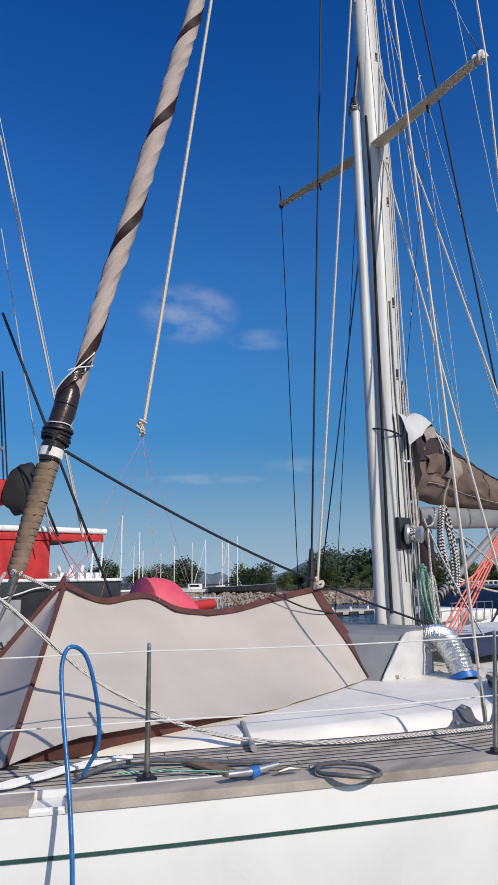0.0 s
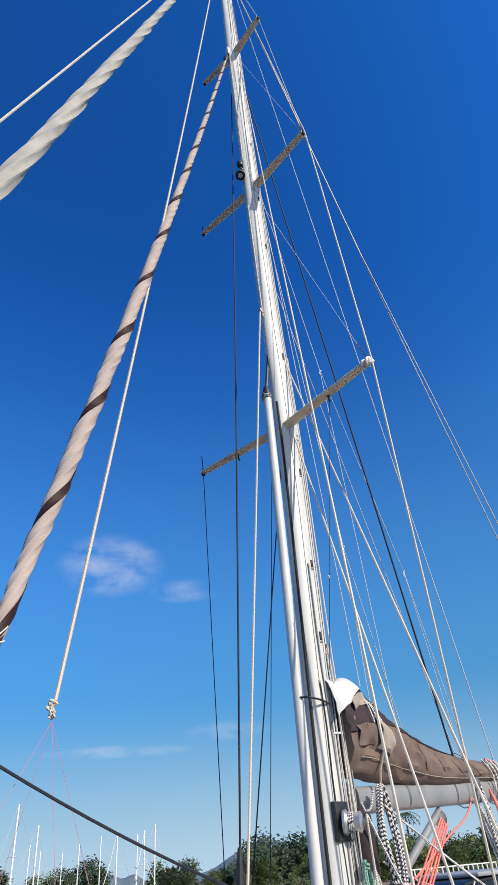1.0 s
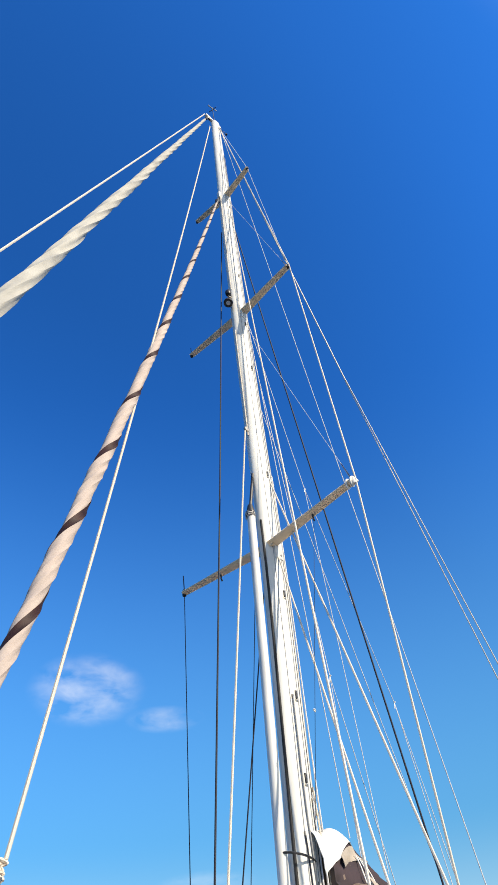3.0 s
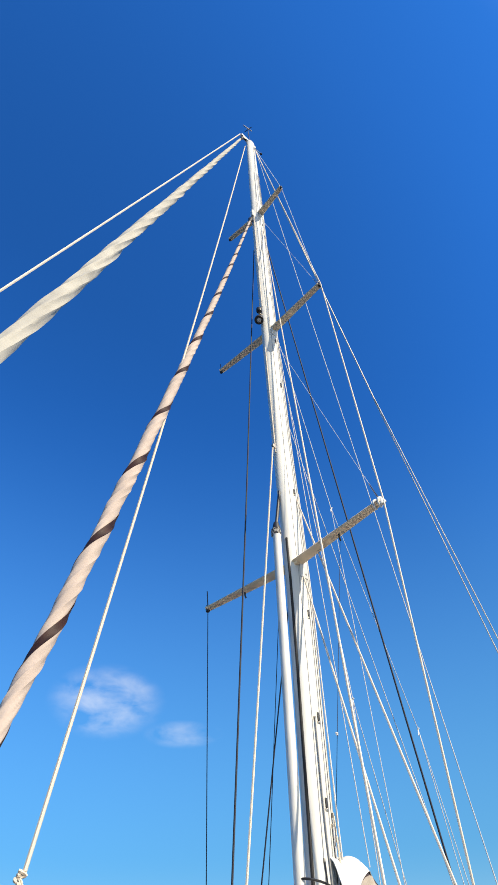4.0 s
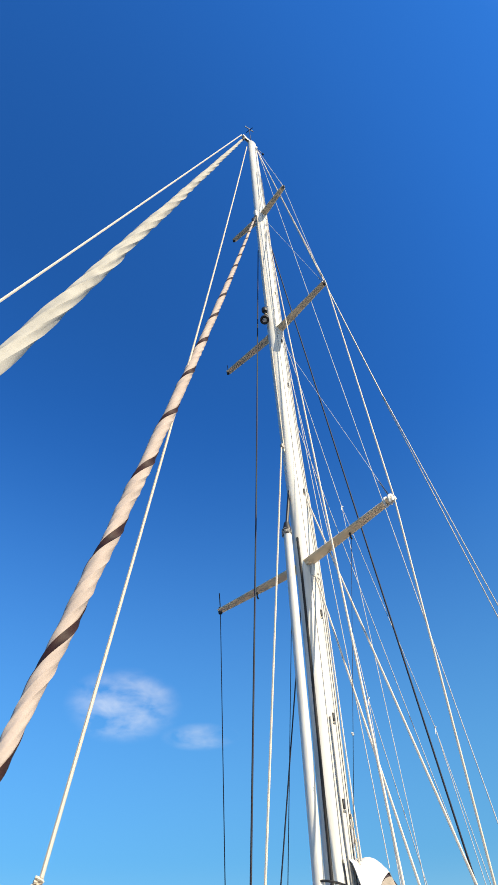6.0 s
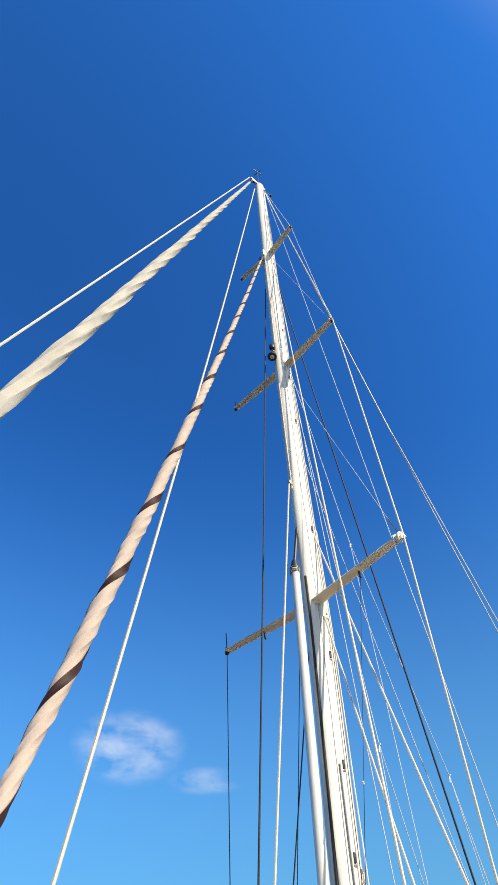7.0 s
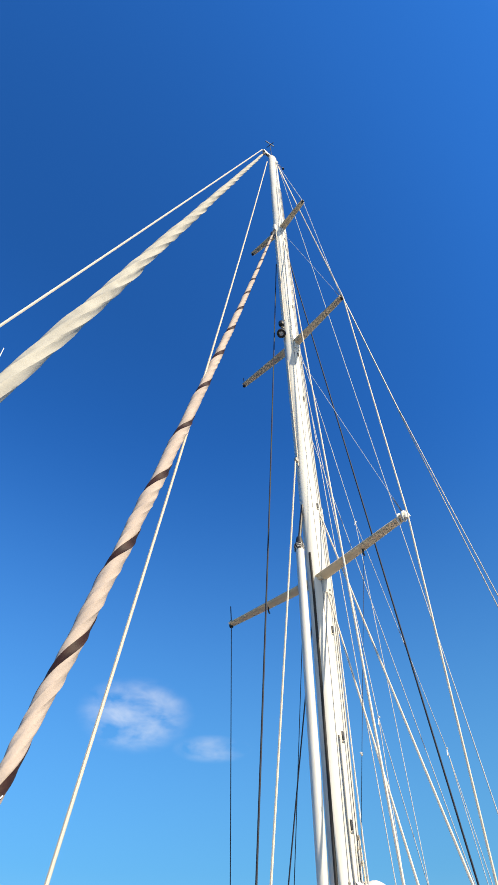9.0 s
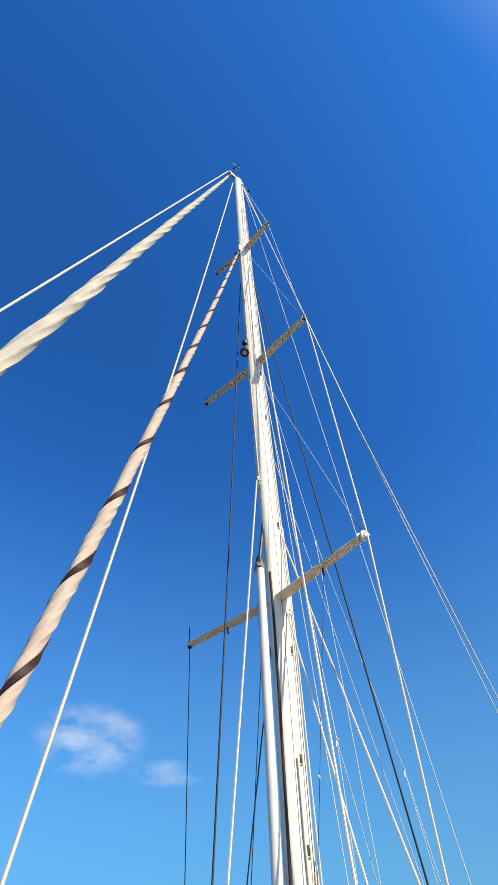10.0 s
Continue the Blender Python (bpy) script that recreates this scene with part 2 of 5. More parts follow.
LEAF2 = mat("leaf_bright_green", (.13, .17, .05), .6, var=.5, scale=.7, fine=4, bump=0)
LEAFDARK = mat("leaf_dark_green", (.05, .08, .032), .6, var=.5, scale=.7, fine=4, bump=0)
# woodland green shifted towards blue, standing in for air haze
HILL = mat("haze_tinted_wooded_hill", (.12, .17, .20), .95, var=.25, scale=.02, fine=.2, bump=0)
CONCRETE = mat("pale_concrete", (.47, .45, .42), .9, var=.25, scale=1.5, fine=20, bump=.3)
CHAIN = mat("galvanised_chain_net", (.55, .54, .52), .5, .3, var=.3, scale=20)


# ---- shape helpers ----
def lists(*parts):
    V, F = [], []
    for v, f in parts:
        k = len(V)
        V += [tuple(p) for p in v]
        F += [tuple(i + k for i in q) for q in f]
    return V, F


def part(name, vf, material, parent=None, label="", smooth=True):
    """One mesh object under a thing or under a part."""
    me = bpy.data.meshes.new(name)
    if isinstance(vf, bmesh.types.BMesh):
        vf.to_mesh(me)
        vf.free()
    else:
        me.from_pydata(*[vf[0], [], vf[1]])
    me.materials.append(material)
    if smooth:
        me.polygons.foreach_set("use_smooth", [True] * len(me.polygons))
        me.update()
        try:
            me.set_sharp_from_angle(angle=radians(40))
        except AttributeError:
            pass
    ob = new(name, me)
    if parent is not None:
        ob.parent = parent
    if label:
        tagged(ob, label)
    return ob


def thing(name, label, category, group="", kind=""):
    return tagged(new(name), label, category, group, kind)


def tube(points, r, seg=8, cap=True, squash=1.0):
    """A round bar through the points; r may be a list."""
    P = [Vector(p) for p in points]
    n = len(P)
    R = list(r) if isinstance(r, (list, tuple)) else [r] * n
    V, F = [], []
    ref = None
    for i in range(n):
        d = (P[min(i + 1, n - 1)] - P[max(i - 1, 0)]).normalized()
        if ref is None:
            ref = d.orthogonal().normalized()
        ref = (ref - d * ref.dot(d))
        ref = ref.normalized() if ref.length > 1e-6 else d.orthogonal().normalized()
        bi = d.cross(ref)
        for k in range(seg):
            a = 2 * math.pi * k / seg
            V.append(P[i] + ref * (R[i] * math.cos(a)) + bi * (R[i] * squash * math.sin(a)))
    for i in range(n - 1):
        for k in range(seg):
            a, b = i * seg + k, i * seg + (k + 1) % seg
            F.append((a, b, b + seg, a + seg))
    if cap:
        F.append(tuple(range(seg - 1, -1, -1)))
        F.append(tuple((n - 1) * seg + k for k in range(seg)))
    return V, F


def smooth_path(points, n=8):
    """A Catmull-Rom curve through the points."""
    P = [Vector(p) for p in points]
    P = [P[0] * 2 - P[1]] + P + [P[-1] * 2 - P[-2]]
    out = []
    for i in range(1, len(P) - 2):
        a, b, c, d = P[i - 1:i + 3]
        for k in range(n):
            t = k / n
            out.append(.5 * ((2 * b) + (c - a) * t + (2 * a - 5 * b + 4 * c - d) * t * t + (3 * b - a - 3 * c + d) * t ** 3))
    out.append(P[-2])
    return out


def sag(a, b, drop=0.0, n=10):
    a, b = Vector(a), Vector(b)
    return [a.lerp(b, i / n) - Vector((0, 0, drop * 4 * (i / n) * (1 - i / n))) for i in range(n + 1)]


def box(lo, hi, bevel=0.0, seg=2):
    bm = bmesh.new()
    bmesh.ops.create_cube(bm, size=1)
    lo, hi = Vector(lo), Vector(hi)
    for v in bm.verts:
        v.co = Vector(((lo[i] + hi[i]) / 2 + v.co[i] * (hi[i] - lo[i]) for i in range(3)))
    if bevel:
        bmesh.ops.bevel(bm, geom=bm.edges[:], offset=bevel, segments=seg, affect="EDGES", profile=.5)
    return bm


def turned(profile, centre, axis="z", seg=24):
    """A turned body: (radius, height) pairs round an axis."""
    V, F = [], []
    for r, h in profile:
        for k in range(seg):
            a = 2 * math.pi * k / seg
            c, s = r * math.cos(a), r * math.sin(a)
            p = {"z": (c, s, h), "y": (c, h, s), "x": (h, c, s)}[axis]
            V.append(Vector(centre) + Vector(p))
    for i in range(len(profile) - 1):
        for k in range(seg):
            a, b = i * seg + k, i * seg + (k + 1) % seg
            F.append((a, b, b + seg, a + seg))
    F.append(tuple(range(seg - 1, -1, -1)))
    F.append(tuple((len(profile) - 1) * seg + k for k in range(seg)))
    return V, F


def grid(rows, close=False):
    n, m = len(rows), len(rows[0])
    V = [p for row in rows for p in row]
    F = [(i * m + j, i * m + (j + 1) % m, (i + 1) * m + (j + 1) % m, (i + 1) * m + j)
         for i in range(n - 1) for j in range(m if close else m - 1)]
    return V, F


def thick(vf, t):
    """A sheet with thickness t."""
    bm = bmesh.new()
    vs = [bm.verts.new(p) for p in vf[0]]
    for f in vf[1]:
        try:
            bm.faces.new([vs[i] for i in f])
        except ValueError:
            pass
    bmesh.ops.recalc_face_normals(bm, faces=bm.faces[:])
    bmesh.ops.solidify(bm, geom=bm.faces[:], thickness=t)
    return bm


def curve_of(xs, ys):
    """A smooth function through the given places."""
    xs, ys = np.array(xs, float), np.array(ys, float)
    sl = np.gradient(ys, xs)

    def f(x):
        i = int(np.clip(np.searchsorted(xs, x) - 1, 0, len(xs) - 2))
        h = xs[i + 1] - xs[i]
        t = min(1, max(0, (x - xs[i]) / h))
        return float((2 * t ** 3 - 3 * t * t + 1) * ys[i] + (t ** 3 - 2 * t * t + t) * h * sl[i] + (3 * t * t - 2 * t ** 3) * ys[i + 1] + (t ** 3 - t * t) * h * sl[i + 1])
    return f


def knot(c, r, seed=1):
    rng = random.Random(seed)
    c = Vector(c)
    return tube(smooth_path([c + Vector((rng.uniform(-1, 1), rng.uniform(-1, 1), rng.uniform(-1.3, 1.3))) * r for _ in range(8)], 4), r * .36, 6)


# ---- water, shore ----
WZ = -1.35
tagged(part("water", lists(grid([[(-3000, -3000, WZ), (3000, -3000, WZ)], [(-3000, 3000, WZ), (3000, 3000, WZ)]])), WATER), "calm dark blue harbour water", "water", kind="structure")


def polar(az, dist, z=0.0):
    a = radians(az)
    return Vector((-5.3 + dist * math.sin(a), -4.3 + dist * math.cos(a), z))


def shore():
    rows = []
    for i in range(61):
        az = 8 + i * 1.1
        d0 = 66 + 5 * noise.noise((az * .11, 0, 0)) + max(0, (28 - az)) * 2.4
        row = []
        for dd, h in ((-1.5, -.5), (0, .0), (1.2, .55), (2.6, .95), (6, 1.15), (30, 1.4), (120, 1.8), (1200, 2.5)):
            row.append(polar(az, d0 + dd, WZ + h + (.14 * noise.noise((az * 1.3, dd, 3)) if dd > 0 else 0)))
        rows.append(row)
    tagged(part("ground", grid(rows), EARTH), "dry brown earth of the far shore", "ground", kind="structure")
    V, F = [], []
    rng = random.Random(4)
    for i in range(2200):
        az = rng.uniform(24, 62)
        d0 = 66 + 5 * noise.noise((az * .11, 0, 0)) + max(0, (28 - az)) * 2.4
        k = rng.random()
        c = polar(az, d0 - .4 + 3.4 * k, WZ + .05 + 1.0 * k)
        s = rng.uniform(.09, .27)
        rot = Euler((rng.uniform(0, 6), rng.uniform(0, 6), rng.uniform(0, 6)))
        v = [c + Vector((x * s * rng.uniform(.45, 1.1), y * s * rng.uniform(.45, 1.1), z * s * rng.uniform(.5, .9))) @ rot.to_matrix() for x in (-1, 1) for y in (-1, 1) for z in (-1, 1)]
        b = len(V)
        V += v
        F += [tuple(b + q for q in f) for f in ((0, 1, 3, 2), (4, 6, 7, 5), (0, 4, 5, 1), (2, 3, 7, 6), (0, 2, 6, 4), (1, 5, 7, 3))]
    tagged(part("rock_bank", (V, F), ROCK, smooth=False), "sloping bank of loose grey-brown rocks at the waterline", "rocks", kind="stuff")
    # hills, with the haze of distance put into their colour
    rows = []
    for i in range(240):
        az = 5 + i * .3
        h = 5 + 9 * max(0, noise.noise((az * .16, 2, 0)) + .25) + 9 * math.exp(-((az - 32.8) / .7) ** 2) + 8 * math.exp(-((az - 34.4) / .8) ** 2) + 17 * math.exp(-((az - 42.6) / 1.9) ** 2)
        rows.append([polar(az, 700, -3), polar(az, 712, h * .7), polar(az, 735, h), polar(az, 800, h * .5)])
    tagged(part("hill_backdrop", grid(rows), HILL), "low hills across the water tinted blue-green for haze", "hills", kind="structure")


shore()


def tree(seed, h, spread, leaf, leaves=3200):
    rng = random.Random(seed)
    t = thing("tree", "broad leafy green tree on the far shore", "tree", "trees on the shore")
    tips = []
    wood = [tube([(0, 0, 0), (.1 * h * rng.uniform(-.3, .3), 0, h * .25), (0, .04 * h, h * .5)], [.045 * h, .035 * h, .02 * h], 6)]
    for i in range(14):
        a, up = rng.uniform(0, 6.3), rng.uniform(.25, .5)
        b = Vector((0, 0, h * up * .8))
        e = b + Vector((math.cos(a) * spread * rng.uniform(.4, .8), math.sin(a) * spread * rng.uniform(.4, .8), h * rng.uniform(-.12, .42)))
        wood.append(tube([b, b.lerp(e, .5) + Vector((0, 0, -.03 * h)), e], [.018 * h, .012 * h, .006 * h], 5))
        tips += [e, b.lerp(e, .65)]
    tips.append(Vector((0, 0, h * .85)))
    part("trunk", lists(*wood), BARK, t)
    V, F = [], []
    for i in range(leaves):
        c = tips[rng.randrange(len(tips))]
        s = h * .15
        p = c + Vector((rng.gauss(0, s * .75), rng.gauss(0, s * .75), rng.gauss(0, s * .5)))
        p.z = max(p.z, h * .05)
        q = h * rng.uniform(.025, .05)
        u = Vector((rng.gauss(0, 1), rng.gauss(0, 1), rng.gauss(0, .6))).normalized()
        w = u.orthogonal().normalized()
        b = len(V)
        V += [p - u * q, p + w * q * .55, p + u * q, p - w * q * .55]
        F.append((b, b + 1, b + 2, b + 3))
    part("crown", (V, F), leaf, t, smooth=False)
    return t


# ---- the yacht: hull, deck, coachroof ----
half = curve_of([-6.7, -6.2, -5.4, -4.43, -3.89, -3.5, -3.12, -2.37, -1, 1, 4, 7, 9.5], [.03, .35, .93, 1.48, 1.73, 1.90, 2.06, 2.36, 2.62, 2.74, 2.66, 2.35, 1.9])
XS = [-6.7 + 16.2 * i / 80 for i in range(81)]
yacht = thing("sailing_yacht", "white sailing yacht with a weathered teak deck and green stripe", "yacht")


def hull():
    rows = []
    for x in XS:
        b = half(x)
        z0 = 0.035
        row = []
        for f, z in ((1.0, z0), (1.004, -.03), (1.0, -.25), (.985, -.55), (.95, -.95), (.86, -1.4), (.55, -1.75), (0, -1.9)):
            row.append((x, -b * f + (.0 if z > -.2 else (.02 * (-z))), z))
        row = row + [(p[0], -p[1], p[2]) for p in reversed(row[:-1])]
        rows.append(row)
    part("hull", grid(rows), GEL, yacht)
    for side in (-1, 1):
        r2 = []
        for x in XS:
            b = half(x) * 1.002 + .004
            r2.append([(x, side * b, -.143), (x, side * (b + .001), -.158)])
        part("stripe", thick(grid(r2), .006), GREEN, yacht)


hull()


def band(x0, x1, o0, o1, z0, z1, n=24, side=-1):
    """A board that follows the deck edge, from o0 to o1 metres inboard, between two heights."""
    rows = []
    for i in range(n + 1):
        x = x0 + (x1 - x0) * i / n
        d = .02
        s = (half(min(x + d, 9.4)) - half(max(x - d, -6.6))) / (2 * d)
        nx, ny = s / math.hypot(1, s), 1 / math.hypot(1, s)
        y = half(x)
        a, b = (x + nx * o0, side * (y - ny * o0)), (x + nx * o1, side * (y - ny * o1))
        rows.append([(*a, z0), (*a, z1), (*b, z1), (*b, z0)])
    v, f = grid(rows, close=True)
    f += [(3, 2, 1, 0), tuple(4 * n + k for k in range(4))]
    return v, f


deck_rows = []
for x in XS:
    b = half(x) - .01
    deck_rows.append([(x, b * k, .010 + .05 * (1 - k * k)) for k in (-1, -.9, -.7, -.4, 0, .4, .7, .9, 1)])
deck = part("deck", grid(deck_rows), CAULK, yacht, "weathered teak deck with black caulking")
part("toe_rail", band(-6.4, -4.33, -.012, .160, .012, .052, 20), TEAKRAIL, yacht, "bleached wooden cap rail")
part("toe_rail", band(-4.20, 9.2, -.012, .160, .012, .052, 70), TEAKRAIL, yacht, "bleached wooden cap rail")
part("scupper_sill", band(-4.36, -4.17, -.008, .150, .008, .022, 6), GEL, yacht, "white sill in the gap of the cap rail")
# sunlight on the rail's inner edge, put in as a white strip
part("rail_edge", band(-6.4, -3.55, .158, .170, .012, .056, 30), WHITECLOTH, yacht, "white strip for the sunlit inner edge of the cap rail")
part("toe_rail", band(-6.4, 9.2, -.012, .160, .012, .052, 70, 1), TEAKRAIL, yacht, "bleached wooden cap rail")

# coachroof: a low wedge
croof = curve_of([-4.6, -4.1, -3.7, -3.03, -2.29, -1.71, 0, 2, 4.2], [.25, .86, 1.10, 1.40, 1.68, 1.84, 2.0, 2.0, 1.9])
crise = curve_of([-4.6, -3.6, -3.0, -2.2, -1.6, 0, 2, 4.2], [.01, .045, .065, .08, .085, .095, .13, .2])


def coach_z(x, y):
    b, h = croof(x), crise(x)
    k = min(1, abs(y) / b)
    edge = min(1, (1 - k) * b / .09)
    edge = edge * edge * (3 - 2 * edge)
    return .03 + h * edge * (1 - .0 * k) + .035 * (1 - k * k)


rows = []
for i in range(70):
    x = -4.6 + 8.8 * i / 69
    rows.append([(x, croof(x) * k, coach_z(x, croof(x) * k)) for k in
                 (-1, -.97, -.94, -.91, -.88, -.85, -.82, -.78, -.7, -.5, -.25, 0, .25, .5, .7, .78, .82, .85, .88, .91, .94, .97, 1)])
part("coachroof", grid(rows), DECKWHITE, yacht, "low white coachroof")


def stanchion(x, y, z, lean=(0, 0)):
    s = thing("stanchion", "weathered stainless steel stanchion on the cap rail", "stanchion", "guardrail stanchions")
    part("post", tube([(x, y, z), (x + lean[0] * .5, y + lean[1] * .5, z + .3), (x + lean[0], y + lean[1], z + .62)], [.0135, .012, .009], 10), DULLSTEEL, s)
    part("cap", turned([(.0, -.004), (.0095, 0), (.0095, .012), (.004, .018)], (x + lean[0], y + lean[1], z + .615), seg=10), STEEL, s)
    part("socket", turned([(.048, 0), (.046, .010), (.022, .018), (.019, .034), (.015, .036)], (x, y, z + .030), seg=14), BLACK, s)
    return s


def inb(x, o):
    return (x, -half(x) + o)


for x, o, lean in ((-5.75, .15, (0, 0)), (-3.772, .24, (0, 0)), (-1.96, .24, (.10, 0)), (.1, .24, (0, 0)), (2.2, .24, (0, 0))):
    px, py = {-3.772: (-3.79, -1.515), -1.96: (-2.22, -2.29)}.get(x, inb(x, o))
    stanchion(px, py, .012, lean)
for h, r in ((.595, .0036), (.285, .0036)):
    pts = [(*inb(-5.75, .15), .012 + h)]
    for a, b in ((-5.75, -3.772), (-3.772, -1.96), (-1.96, .1), (.1, 2.2)):
        p, q = Vector((*inb(a, .24 if a > -5 else .15), .012 + h)), Vector((*inb(b, .24), .012 + h))
        pts += sag(p, q, .012, 6)[1:]
    w = thing("lifeline", "thin white plastic-coated guard wire between stanchions", "guard wire", "guard wires")
    part("wire", tube(pts, r, 6), WHITECLOTH, w)

# ---- mast ----
RAKE = -.009


def mx(z):
    return RAKE * z


mc = curve_of([0, 1.65, 3.5, 5.6, 8, 11.3, 16.4, 22], [-.15, -.13, -.085, -.045, -.09, -.14, -.178, -.22])
mast = thing("mast", "tall white aluminium mast with three pairs of spreaders", "mast")


def section(z, s=1.0, seg=28):
    """An oval with a groove aft."""
    c = []
    for k in range(seg):
        a = 2 * math.pi * k / seg
        x, y = .188 * s * math.cos(a), .119 * s * math.sin(a)
        if math.cos(a) > .93:
            x -= .02 * s
        c.append((mc(z) + x, y, z))
    return c


zs = [.05, .8, 1.7, 2.6, 3.5, 4.5, 5.6, 6.8, 8, 9.6, 11.3, 14, 16.4, 19, 21.3, 21.62]
part("mast_tube", (lambda g: (g[0], g[1] + [tuple(range(28)), tuple(len(g[0]) - 28 + k for k in range(28))]))(grid([section(z, 1.0 if z < 17 else 1.0 - (z - 17) * .045) for z in zs], close=True)), MASTPAINT, mast)
SP = ((5.97, 1.553, -.167), (11.333, 1.329, -.087), (16.408, .913, -.134))
for z, w, s in SP:
    for side in (-1, 1):
        a = Vector((mx(z) + s * .4, side * .07, z - .04))
        b = Vector((mx(z) + s, side * w, z))
        d = (b - a).normalized()
        rows = []
        for k in range(9):
            p = a.lerp(b, k / 8)
            c = .085 - .028 * k / 8
            rows.append([p + Vector((math.cos(q) * c, 0, math.sin(q) * c * .42)) for q in [2 * math.pi * j / 14 for j in range(14)]])
        g = grid(rows, close=True)
        sp = part("spreader", (g[0], g[1] + [tuple(range(14)), tuple(112 + k for k in range(14))]), SPREADER, mast, "buff painted aerofoil spreader")
        part("bracket", tube([a - d * .05, a + d * .07], [.088, .076], 12, squash=.5), SPREADER, sp)
        part("tip", turned([(.0, -.05), (.028, -.045), (.034, 0), (.026, .05), (0, .06)], b, seg=10), WHITECLOTH if (side < 0 and z < 7) else BLACK, sp)
        if z < 7:
            hk = a.lerp(b, .52)
            part("hook", tube([hk, hk + Vector((0, 0, -.09)), hk + Vector((.02, 0, -.12))], .012, 6), BLACK, sp)
# ragged tape on the near lower spreader end
b = Vector((mx(5.97) - .167, -1.553, 5.97))
part("tape_wrap", tube(smooth_path([b + Vector((.05 * math.cos(i * 1.1), -.02 + .012 * i, .05 * math.sin(i * 1.1))) for i in range(12)], 4), .016, 6), WHITECLOTH, mast, "white cloth tape wrapped round the spreader end")
# masthead
MT = mc(21.6)
part("masthead", box((MT - .40, -.045, 21.56), (MT + .20, .045, 21.66), .015), ALU, mast)
part("crane_plate", box((MT - .34, -.035, 21.50), (MT - .20, -.02, 21.64), .006), DULLSTEEL, mast)
part("sheave", turned([(.05, -.02), (.06, -.015), (.05, 0), (.06, .015), (.05, .02)], (MT - .25, 0, 21.55), "y", 14), BLACK, mast)
part("halyard_swivel", tube([(MT - .33, 0, 21.50), (MT - .36, 0, 21.38), (MT - .39, 0, 21.24)], [.03, .05, .028], 10), BLACK, mast)
wv = part("wind_vane", lists(tube([(MT - .02, .0, 21.66), (MT - .06, 0, 22.95)], .011, 6), tube([(MT - .22, .03, 22.95), (MT + .10, -.03, 22.95)], .014, 6),
     tube([(MT - .02, -.13, 22.85), (MT - .08, .13, 22.85)], .012, 6)), BLACK, mast)
part("aerial", tube([(MT + .10, .03, 21.66), (MT + .10, .03, 22.02)], .020, 8), WHITECLOTH, mast)
part("anemometer", lists(tube([(MT + .16, .0, 21.60), (MT + .42, -.02, 21.58)], .008, 6), turned([(0, 0), (.035, .01), (.035, .05), (0, .06)], (MT + .44, -.02, 21.54), seg=8)), BLACK, mast)
# steaming light over a round deck floodlight, forward of the mast
FX = mc(11.5) - .30
fd = Vector((-.30, -.20, -.93)).normalized()
fc = Vector((FX, -.03, 11.42))
lamp = part("deck_light", tube([fc - fd * .13, fc - fd * .11, fc - fd * .03, fc + fd * .07, fc + fd * .085], [.03, .06, .082, .090, .084], 20), BLACK, mast)
part("lens", tube([fc + fd * .078, fc + fd * .092, fc + fd * .098], [.045, .040, .0], 16), HOODWHITE, lamp, "pale glass lens")
part("steaming_light", turned([(.0, 0), (.05, .01), (.06, .04), (.06, .10), (.03, .14), (0, .14)], (FX + .03, -.02, 11.72), seg=14), BLACK, mast)
part("light_bracket", box((FX, -.02, 11.48), (FX + .14, .02, 11.54), .006), DULLSTEEL, mast)
part("light_bracket", box((FX + .03, -.02, 11.70), (FX + .14, .02, 11.73), .006), DULLSTEEL, mast)
# staysail hoist box and its halyard led down the mast front
part("halyard_box", box((mc(16.2) - .24, -.05, 16.12), (mc(16.2) - .15, .03, 16.42), .012), ALU, mast)
part("front_halyard", tube([(mc(z) - .205, -.05, z) for z in (16.2, 14.5, 13, 11.95)], .011, 6), ROPEWHITE, mast)
part("front_halyard", tube([(mc(z) - .205, -.03, z) for z in (10.6, 9.6, 8.7, 7.9)], .011, 6), ROPEWHITE, mast)
for z, w, sw in SP:
    part("root_plate", box((mc(z) - .07, -.128, z - .26), (mc(z) + .07, -.10, z + .06), .012), ALU, mast)
    for dz in (-.20, .0):
        part("bolt", turned([(.0, -.006), (.013, -.005), (.013, .004), (0, .004)], (mc(z) + .03, -.13, z + dz), "y", 8), DULLSTEEL, mast)
# forward track with the pole car
for gx, gy in ((.030, -.1190), (.075, -.1105), (.128, -.0880), (-.085, -.1075)):
    part("luff_groove", tube([(mc(z) + gx, gy, z) for z in zs[:-2]], .0042, 5), TRACK if gx == .075 else GREYALU, mast)
part("track", tube([(mc(z) - .183, -.040, z) for z in (.6, 1.65, 2.6, 3.5, 4.5, 5.6, 6.3)], .016, 8), TRACK, mast, "black track on the mast front")
for z, y in ((7.83, -.08), (7.17, -.117), (3.94, -.117), (3.1, -.117), (5.2, -.117), (2.2, -.117), (9.6, -.117), (12.6, -.115), (15.75, -.115), (10.9, -.117)):
    fit = part("mast_fitting", box((mc(z) - .012, y - .014, z - .045), (mc(z) + .012, y + .014, z + .045), .005), BLACK, mast)
    part("rim", box((mc(z) - .018, y - .008, z - .075), (mc(z) + .018, y + .012, z - .05), .004), DULLSTEEL, fit)

